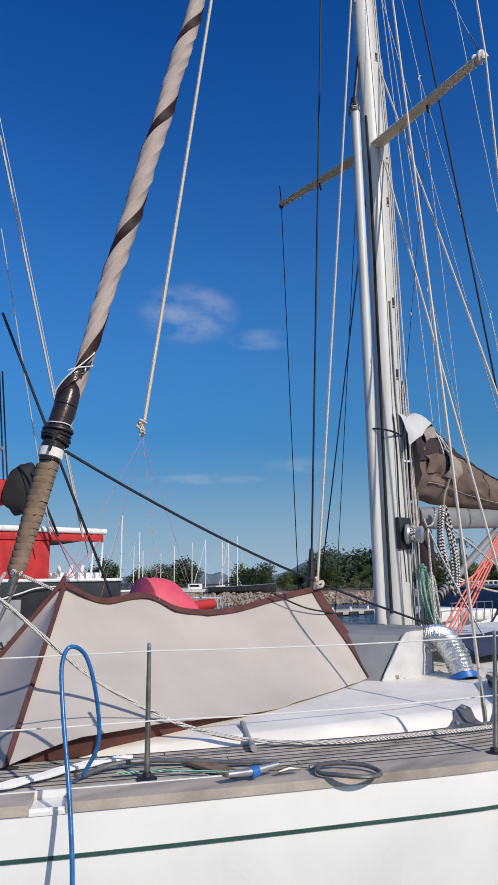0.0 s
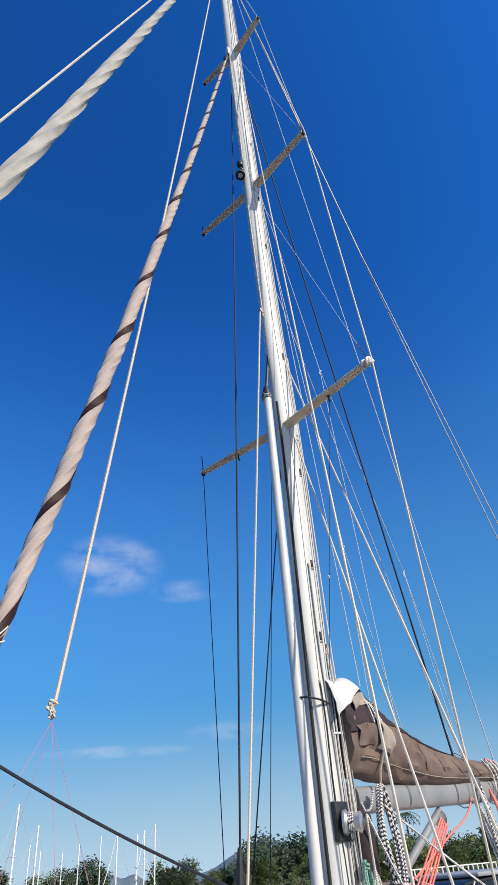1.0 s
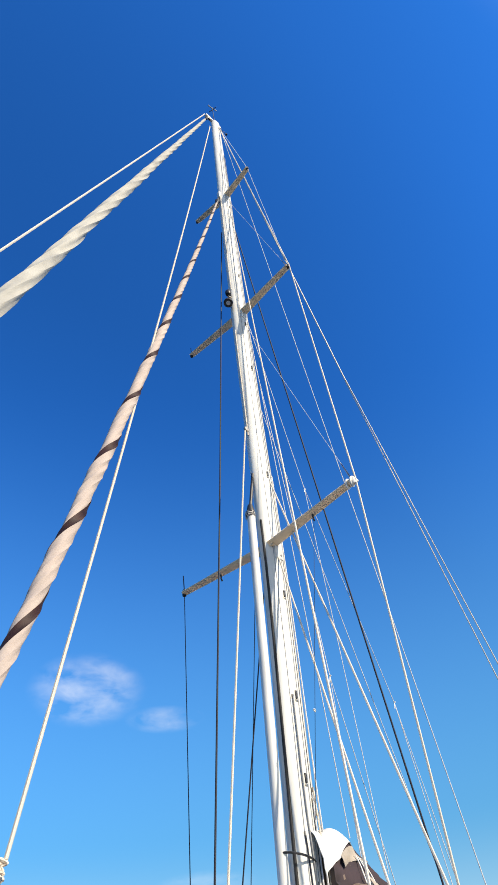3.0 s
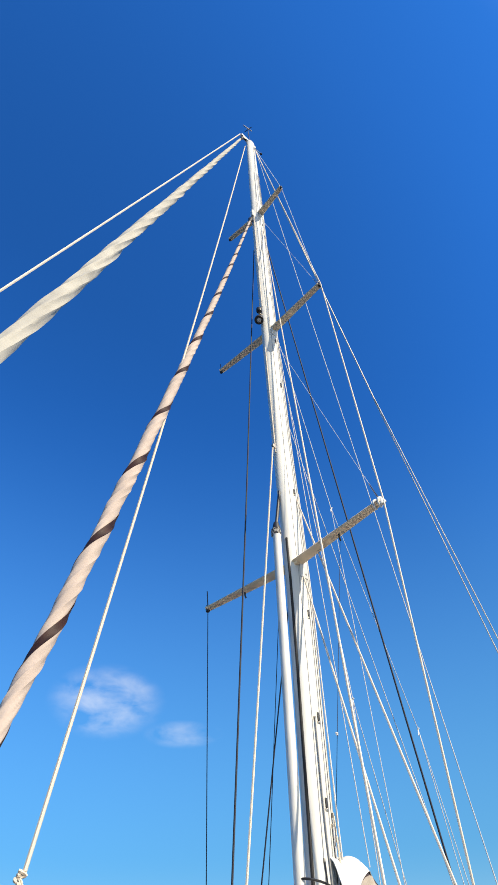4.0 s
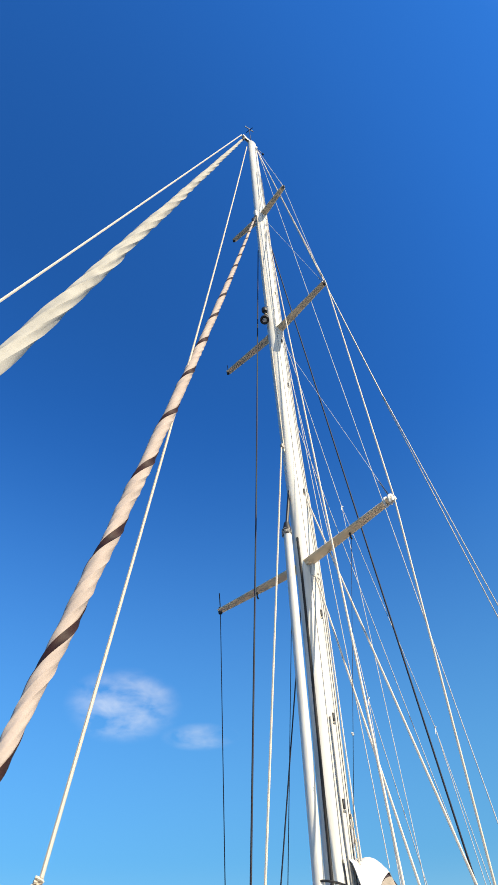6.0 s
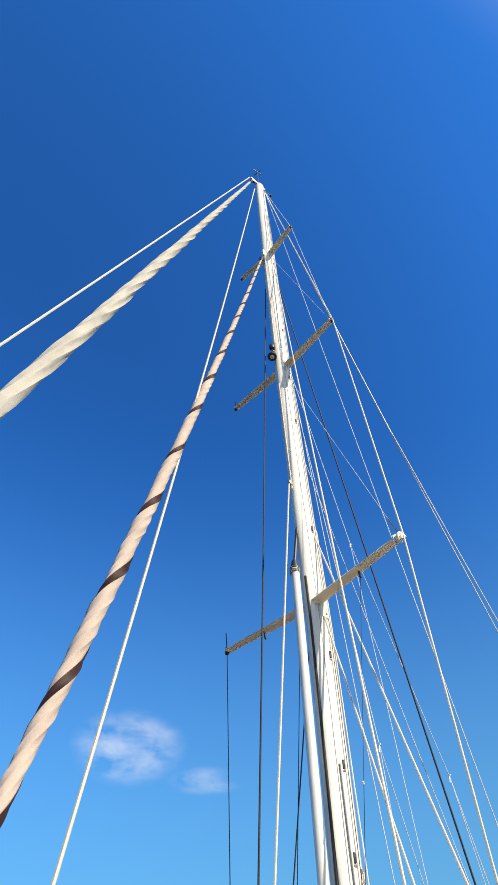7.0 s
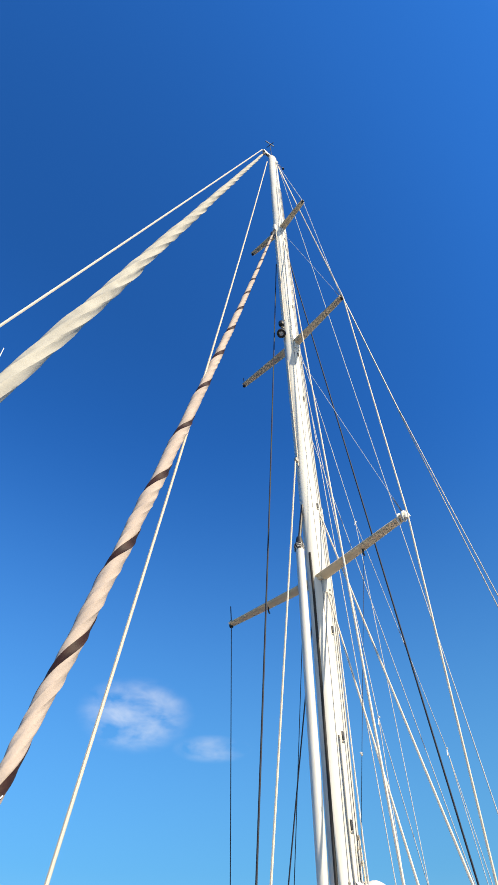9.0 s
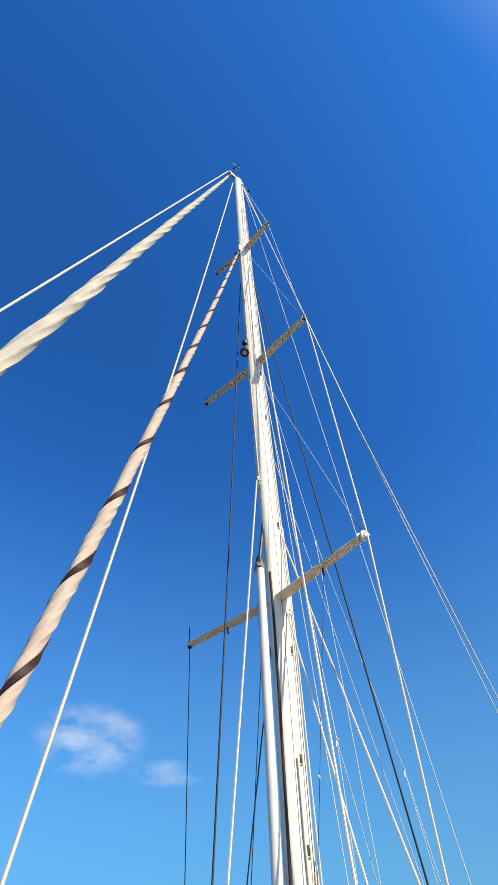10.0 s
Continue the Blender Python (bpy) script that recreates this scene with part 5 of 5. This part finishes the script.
for i in (3, 6, 9):
    part("strap", thick(grid([[rows[i][j] + Vector((.0, -.008, .012)), rows[i][j] + Vector((.05, -.008, .012))] for j in range(10)]), .004), BLACK, sp, "black webbing strap")
# cockpit bimini aft
bim = thing("bimini", "dark brown canvas bimini over the cockpit", "bimini")
rows = [[(4.15 + 2.6 * i / 16, -1.25 + 2.5 * j / 14, 2.42 + .12 * math.sin(math.pi * i / 16) - .28 * (abs(j / 7 - 1)) ** 3 - (.35 if i == 0 else 0) - (.3 if i == 16 else 0) + .015 * noise.noise((i * .6, j * .6, 1))) for j in range(15)] for i in range(17)]
part("canopy", thick(grid(rows), .008), COVER, bim)
for x in (4.7, 5.8, 7.0):
    part("hoop", tube(smooth_path([(5.6, -1.3, .5), (x, -1.28, 2.1), (x, -1.0, 2.40), (x, 0, 2.45), (x, 1.0, 2.40), (x, 1.28, 2.1), (5.6, 1.3, .5)], 5), .014, 8), STEEL, bim)
bim.location = (1.0, 0, -.68)
part("aerial", tube([(4.9, -.5, 2.4), (5.0, -.5, 2.75)], .008, 6), BLACK, bim)


# ---- neighbouring boats ----
def side_hull(x0, x1, yc, beam, deck, rise, n=24):
    """A plain boat hull along x with a pointed end at x0."""
    rows = []
    for i in range(n + 1):
        u = i / n
        x = x0 + (x1 - x0) * u
        b = beam / 2 * min(1, (u * 2.2) ** .55 if u > 0 else .02) * (1 - .12 * max(0, u - .6))
        b = max(b, .03)
        zd = deck + rise * (1 - u) ** 2
        row = [(x, yc - b, zd), (x, yc - b * 1.01, zd - .12), (x, yc - b * .96, zd * .4 + WZ * .6), (x, yc - b * .7, WZ - .2), (x, yc, WZ - .4)]
        row += [(p[0], 2 * yc - p[1], p[2]) for p in reversed(row[:-1])]
        rows.append(row)
    g = grid(rows)
    last = len(rows) - 1
    return g[0], g[1] + [tuple(last * 9 + k for k in range(9))], [[r[0], (r[0][0], yc, r[0][2] + .06), r[-1]] for r in rows]


nb = thing("motor_cruiser", "charcoal motor cruiser with white hardtop and red canvas enclosure", "boat")
v, f, dk = side_hull(-8.5, 3.5, 16.0, 4.4, 1.02, .35)
part("hull", (v, f), DARKHULL, nb, "charcoal hull")
part("deck", thick(grid(dk), .05), GEL, nb)
part("rub_rail", tube([(-7.5, 14.2, 1.25), (-5, 13.82, 1.14), (-2, 13.77, 1.06), (3.5, 13.86, 1.06)], .05, 8), GEL, nb)
part("hardtop", box((-5.0, 13.9, 2.42), (3.02, 18.1, 2.60), .07, 3), GEL, nb)
part("valance", box((-4.6, 13.93, 2.20), (2.9, 13.98, 2.40), .012), REDCANVAS, nb, "red canvas valance")
part("enclosure", box((-4.6, 13.98, 1.08), (1.28, 17.9, 2.40), .05), REDCANVAS, nb, "red canvas enclosure")
part("awning_lining", thick(grid([[(1.3, 14.02, 2.18), (1.3, 17.6, 2.18)], [(2.8, 14.02, 2.30), (2.8, 17.6, 2.3)]]), .02), COVER, nb)
part("cabin", box((-3.4, 14.4, .95), (3.1, 17.6, 1.30), .1), GEL, nb)
for x in (2.55, 2.85):
    part("post", tube([(x, 14.0, 1.05), (x + .06, 14.0, 2.45)], .035, 8), GEL, nb)
for k in range(3):
    part("fitting", tube([(1.55 + .35 * k, 14.05, 1.05), (1.6 + .35 * k, 14.05, 1.5)], .06, 8), GEL, nb)
part("side_window", thick(grid([[(-.9, 13.80, -.1), (-.9, 13.79, .55)], [(.45, 13.80, -.1), (.45, 13.79, .55)]]), .03), GREYPAINT, nb)
part("name_board", thick(grid([[(-1.2, 13.76, -1.15), (-1.2, 13.74, .02)], [(.62, 13.76, -1.15), (.62, 13.74, .02)]]), .03), GREYPAINT, nb, "grey board with dark letters")
txt = bpy.data.curves.new("letters", "FONT")
txt.body, txt.size, txt.extrude, txt.align_x = "AN", .40, .008, "RIGHT"
tob = new("lettering", txt)
tob.matrix_world = pose(.42, 13.70, -.80, 90, 0, 0)
txt.materials.append(BLACK)
tob.parent = nb
part("rail_line", tube(smooth_path([(-1.2, 13.7, .30), (-.2, 13.7, .55), (.4, 13.7, .72), (.9, 13.7, .86), (1.8, 13.7, .9)], 6), .022, 6), WHITECLOTH, nb)
# its boom with a red sail cover and black bag
part("sail_bundle", loft([oval((x, 14.2, 3.55 + .12 * x), a, b, 14) for x, a, b in ((-4, .3, .5), (-2, .3, .5), (-.6, .28, .45), (.1, .2, .35), (.3, .1, .2))]), REDCANVAS, nb, "red sail cover on the boom")
bag_rows = []
for i in range(22):
    u = i / 21
    cz = 3.42 + .28 * math.sin(2.6 * u) + .10 * noise.noise((u * 4, 1, 0))
    hb = (.12 + .62 * math.sin(math.pi * min(1, u * 1.08)) ** .6) * (1 + .22 * noise.noise((u * 5, 7, 0)))
    bag_rows.append([(-.2 + 1.22 * u + .04 * noise.noise((k * .6, u * 4, 2)), 13.9 + .26 * math.sin(math.pi * u) * math.cos(q), cz + hb * math.sin(q) * (1 + .18 * noise.noise((math.cos(q) * 2, math.sin(q) * 2, u * 5)))) for k, q in enumerate([2 * math.pi * k / 20 for k in range(20)])])
part("black_bag", loft(bag_rows), TRACK, nb, "black canvas bag")
part("mast", tube([(-2.93, 14.4, 1.0), (-2.93, 14.4, 23.4)], [.12, .10], 12), GEL, nb, "white mast")
part("masthead", box((-3.20, 14.32, 23.35), (-2.75, 14.48, 23.55), .03), GEL, nb)
part("aerial", tube([(-2.85, 14.4, 23.5), (-2.85, 14.4, 24.6)], .018, 6), WHITECLOTH, nb)
part("masthead_lamp", turned([(0, 0), (.06, .01), (.06, .12), (.03, .16), (0, .16)], (-3.08, 14.4, 23.55), seg=10), REDCANVAS, nb)
for ex, ey in ((-8.0, 16.0), (2.8, 14.4), (-2.9, 13.9)):
    part("stay", tube([(-2.93, 14.4, 23.3), (ex, ey, 1.1)], .016, 5), WIREGREY, nb)
part("mast_light", loft([oval((x, 12.5, 4.45), a, b, 12) for x, a, b in ((-1.2, .05, .06), (-1.1, .1, .09), (-.75, .1, .09), (-.66, .03, .04))]), WHITECLOTH, nb)
for a, b, r, m in (((-1.47, 12.0, 13.2), (1.6, 12.4, 2.2), .030, WIRE), ((-1.05, 12.0, 8.0), (2.5, 12.4, .6), .036, DARKROPE), ((-1.25, 12, 10.4), (.9, 13, 2.3), .018, WIREGREY),
                   ((-1.05, 12, 6.6), (-.45, 13, 3.7), .02, NAVY), ((-.95, 12, 6.4), (-.35, 13, 3.7), .02, NAVY), ((.5, 13.6, 4.1), (1.35, 13.6, 2.3), .035, DARKROPE), ((.5, 13.5, 3.2), (2.2, 13.5, 1.1), .014, PINKLINE), ((.7, 13.5, 3.3), (1.9, 13.5, 1.1), .014, REDROPE), ((2.6, 13.5, 2.2), (1.6, 13.5, 1.1), .014, PINKLINE)):
    part("stay", tube(sag(a, b, 0), r, 6), m, nb)

tarp = thing("covered_dinghy", "coral red tarpaulin over a dinghy on the far deck", "dinghy")
rows = []
for i in range(16):
    u = i / 15
    zt = .98 - .10 * max(0, u - .35) - .32 * max(0, u - .55)
    row = []
    for j in range(13):
        q = math.pi * j / 12
        row.append((-2.44 + .54 * u, 1.22 - (.34 + .05 * math.sin(3 * u)) * math.cos(q), .40 + (zt - .40) * (math.sin(q) ** .7) * (1 if i not in (0, 15) else .75) + .02 * noise.noise((i * .5, j * .5, 0))))
    rows.append(row)
part("tarpaulin", thick(grid(rows), .006), PINKTARP, tarp)
part("rolled_end", tube([(-1.98, 1.02, .70), (-1.72, 1.02, .72)], .05, 12), REDCANVAS, tarp)
part("tube", tube(smooth_path([(-2.5, .95, .42), (-2.1, .92, .40), (-1.7, .98, .40)], 6), .14, 12), GREYPAINT, tarp)
net = thing("safety_net", "white netting along the far guard rail", "netting")
nv = []
for i in range(26):
    x = -1.95 + .9 * i / 25
    nv.append(tube([(x, 1.95, .02), (x + .09, 1.95, .78)], .006, 4))
    nv.append(tube([(x + .09, 1.95, .02), (x, 1.95, .78)], .006, 4))
nv.append(tube([(-2.0, 1.95, .78), (-.98, 1.95, .74)], .012, 5))
part("net", lists(*nv), CHAIN, net)

rb = thing("cabin_boat", "white sailing boat with a navy spray hood moored alongside", "boat")
v, f, dk = side_hull(9.5, 21, 8.2, 3.4, -.28, .2)
part("hull", (v, f), GEL, rb)
part("deck", thick(grid(dk), .04), DECKWHITE, rb)
part("coaming", box((11.2, 7.0, -.3), (17, 9.4, .02), .08, 3), GEL, rb)
part("cuddy", loft([[(x, y0, -.62), (x, y1, -.62), (x + .02, y1, z), (x + .02, y0, z)] for x, y0, y1, z in ((13.35, 7.1, 9.5, .40), (14.3, 7.05, 9.55, .56), (17.6, 7.0, 9.6, .60))]), NAVY, rb, "navy canvas spray hood")
part("hardtop", box((13.9, 6.85, .60), (18.0, 9.7, .72), .05), GREYPAINT, rb, "dark grey hardtop")
part("windscreen", thick(grid([[(11.95, 7.0, -.60), (11.95, 9.4, -.60)], [(13.30, 7.0, .47), (13.30, 9.4, .47)], [(14.2, 7.0, .60), (14.2, 9.4, .60)]]), .02), GLASSDARK, rb, "dark raked windscreen")
part("side_screen", thick(grid([[(12.0, 6.98, -.60), (13.32, 6.98, .45)], [(15.6, 6.98, -.72), (15.6, 6.98, .56)]]), .02), GLASSDARK, rb)
for a, b in (((11.93, 6.96, -.60), (13.30, 6.96, .47)), ((12.75, 6.96, -.62), (13.75, 6.96, .52)), ((13.30, 6.96, .47), (15.6, 6.96, .58)), ((11.93, 6.96, -.62), (15.6, 6.96, -.70))):
    part("screen_frame", tube([a, b], .032, 8), BLACK, rb)
part("trim_line", tube([(12.75, 6.93, -.62), (13.75, 6.93, .50)], .018, 6), WHITECLOTH, rb)
part("locker", box((10.3, 7.3, -.28), (11.4, 8.9, .10), .05), GEL, rb)
for k in range(6):
    part("fender_line", tube([(10.3 + .4 * k, 6.95, -.25), (10.36 + .4 * k, 6.95, .25)], .015, 6), DULLSTEEL, rb)
part("rail", tube([(10.3, 6.95, .25), (12.4, 6.95, .25)], .012, 6), STEEL, rb)

dock = thing("floating_dock", "pale concrete floating dock with small white bollards", "dock")
part("deck_slab", box((23.0, 26.6, -1.3), (29.0, 28.6, -1.02), .05), CONCRETE, dock)
for k in range(4):
    part("float", box((23.3 + 1.5 * k, 26.5, -1.5), (24.2 + 1.5 * k, 28.7, -1.1), .05), BLACK, dock)
for k in range(4):
    part("bollard", tube([(23.4 + 1.7 * k, 26.9, -1.05), (23.4 + 1.7 * k, 26.9, -.8)], .07, 8), GEL, dock)
quay = thing("moored_barge", "dark low work barge with a white fence", "barge")
part("barge_hull", box((36, 26, -1.3), (56, 29, -.35), .2), GREYPAINT, quay)
for k in range(18):
    part("fence_post", tube([(38 + .7 * k, 26.2, -.4), (38 + .7 * k, 26.2, .75)], .05, 6), GEL, quay)
part("fence_rail", lists(tube([(38, 26.2, .72), (50, 26.2, .72)], .04, 6), tube([(38, 26.2, .2), (50, 26.2, .2)], .04, 6)), GEL, quay)


def far_yacht(h, dark):
    t = thing("moored_yacht", ("dark-hulled" if dark else "white") + " yacht with bare mast moored across the water", "yacht", "far moored yachts")
    rows = []
    for i in range(13):
        u = i / 12
        x, b = -5.5 + 11 * u, max(.03, 1.6 * min(1, (u * 2.2) ** .6))
        row = [(x, -b, .95 + .3 * (1 - u) ** 2), (x, -b * .95, .3), (x, -b * .5, -.2), (x, b * .5, -.2), (x, b * .95, .3), (x, b, .95 + .3 * (1 - u) ** 2)]
        rows.append(row)
    part("hull", loft(rows), DARKHULL if dark else GEL, t)
    part("cabin", box((-1.8, -.9, .9), (2.6, .9, 1.5), .15, 2), GEL, t)
    part("window", box((-1.4, -.93, 1.08), (2.0, -.88, 1.32), .02), GLASSDARK, t)
    part("mast", tube([(-.6, 0, 1.2), (-.6, 0, h)], .10, 8), GEL, t)
    part("boom", tube([(-.5, 0, 2.3), (3.6, 0, 2.4)], .11, 8), NAVY, t)
    part("spreader", tube([(-.6, -.9, h * .55), (-.6, .9, h * .55)], .04, 6), GEL, t)
    part("headsail", tube([(-5.2, 0, 1.4), (-2.4, 0, h * .6), (-.7, 0, h * .97)], [.05, .045, .02] if dark else [.022, .022, .015], 6), WHITECLOTH if dark else WIREGREY, t)
    part("backstay", tube([(-.5, 0, h), (5.3, 0, 1.2)], .02, 5), WIREGREY, t)
    return t


base_w, base_d = far_yacht(11.6, False), far_yacht(10.5, True)
WHERE = ((26.0, 88, 1.0, 0, 20), (27.1, 95, .86, 0, 200), (26.6, 100, .7, 0, 160), (29.3, 110, .65, 0, 30), (30.2, 108, .74, 0, 190), (31.7, 118, .84, 0, 150), (33.3, 100, .86, 1, 25), (34.4, 104, .84, 1, 170), (35.3, 108, .9, 1, 30), (35.8, 101, .92, 1, 200), (27.8, 92, .6, 0, 10))
used = {0: base_w, 1: base_d}
for az, d, s, dark, turn in WHERE:
    p = polar(az, d * 1.02, WZ)
    m = pose(*p, 0, 0, turn)
    if used[dark] is not None:
        ob, used[dark] = used[dark], None
        first = (base_w, base_d)[dark]
        first.matrix_basis = m
        first.scale = (s, s, s)
    else:
        ob = copy_thing((base_w, base_d)[dark], m)
        ob.scale = (s, s, s)

# small craft hauled out on the far bank
def far_launch(az, d, length, turn, dark):
    t = thing("hauled_out_boat", "low charcoal work boat hauled out on the far bank" if dark else "small white motor boat hauled out on the far bank", "boat")
    rows = []
    for i in range(11):
        u = i / 10
        b = max(.04, length * .15 * min(1, (u * 2.4) ** .6))
        zt = length * (.10 if dark else .13) + length * .04 * (1 - u) ** 2
        rows.append([(length * (u - .5), -b, zt), (length * (u - .5), -b * .9, zt * .4), (length * (u - .5), -b * .3, 0), (length * (u - .5), b * .3, 0), (length * (u - .5), b * .9, zt * .4), (length * (u - .5), b, zt)])
    part("hull", loft(rows), DARKHULL if dark else GEL, t)
    part("gunwale", tube(smooth_path([r[0] for r in rows], 2), length * .006, 6), GREYPAINT if dark else GEL, t)
    if not dark:
        part("cabin", box((-.08 * length, -.10 * length, .12 * length), (.28 * length, .10 * length, .27 * length), .05), GEL, t)
        part("window", box((-.04 * length, -.105 * length, .19 * length), (.22 * length, -.098 * length, .24 * length), .01), GLASSDARK, t)
    t.matrix_basis = pose(*polar(az, d, WZ + 1.08), 0, 0, turn)


far_launch(31.9, 72, 4.2, -38, False)
far_launch(34.2, 78, 3.2, -20, False)
far_launch(36.4, 71, 7.4, 145, True)
far_launch(34.6, 74, 5.0, -30, True)

# trees of the far shore
kinds = [tree(1, 6.0, 3.4, LEAF), tree(2, 5.0, 3.4, LEAF2), tree(3, 7.0, 3.6, LEAFDARK), tree(4, 3.2, 3.0, LEAF2, 700)]
rng = random.Random(9)
spots = []
for i in range(84):
    az = rng.choice((rng.uniform(37.5, 62), rng.uniform(40, 50), rng.uniform(23, 38), rng.uniform(46, 60)))
    d = rng.uniform(76, 104) if az > 37 else rng.uniform(125, 150)
    s = rng.uniform(.55, .85) if az > 43 else rng.uniform(.40, .62)
    if az > 54:
        s *= .85
    spots.append((az, d, s * (d / 88)))
for i, (az, d, s) in enumerate(spots):
    k = kinds[rng.choice((0, 1, 2, 3, 3))]
    m = pose(*polar(az, d, WZ + 1.15), 0, 0, rng.uniform(0, 360))
    if i < 4:
        kinds[i].matrix_basis = m
        kinds[i].scale = (s, s, s)
    else:
        o = copy_thing(k, m)
        o.scale = (s, s, s)


def palm():
    t = thing("palm_tree", "tall palm tree standing on the far shore", "palm")
    c = polar(55.2, 96, WZ + 1.2)
    top_p = c + Vector((.3, 0, 6.7))
    part("trunk", tube([c, c.lerp(top_p, .5) + Vector((.2, 0, 0)), top_p], [.16, .12, .09], 8), BARK, t)
    rngp = random.Random(3)
    for i in range(13):
        a = i * 2.4
        up = rngp.uniform(.1, .9)
        pts = [top_p + Vector((math.cos(a) * r * 1.9, math.sin(a) * r * 1.9, up * r - 1.5 * r * r)) for r in [k / 7 for k in range(8)]]
        V, F = [], []
        for p, q in zip(pts, pts[1:]):
            dv = (q - p)
            w = Vector((-dv.y, dv.x, 0)).normalized() * .32
            for sgn in (-1, 1):
                b = len(V)
                V += [p, p.lerp(q, .6), p.lerp(q, .9) + w * sgn + Vector((0, 0, -.18))]
                F.append((b, b + 1, b + 2))
        part("frond", lists((V, F), tube(pts, .02, 4)), LEAFDARK, t, smooth=False)


palm()

# ---- teak planks of the side deck ----
for j in range(10):
    part("caulking", band(-5.6, 3.0, .162 + .052 * j, .180 + .052 * j, .015, .0385 + .0022 * j, 40), CAULK, deck)
for j in range(9):
    o = .170 + .052 * j
    x = -5.6 + (.35 * j) % 1.3
    while x < 3.0:
        L = 1.9 + .3 * math.sin(j * 2.1 + x)
        me = band(x, min(x + L - .006, 3.0), o + .0065, o + .0475, .018, .040 + .0022 * j, 9)
        part("plank", me, TEAK, deck)
        x += L
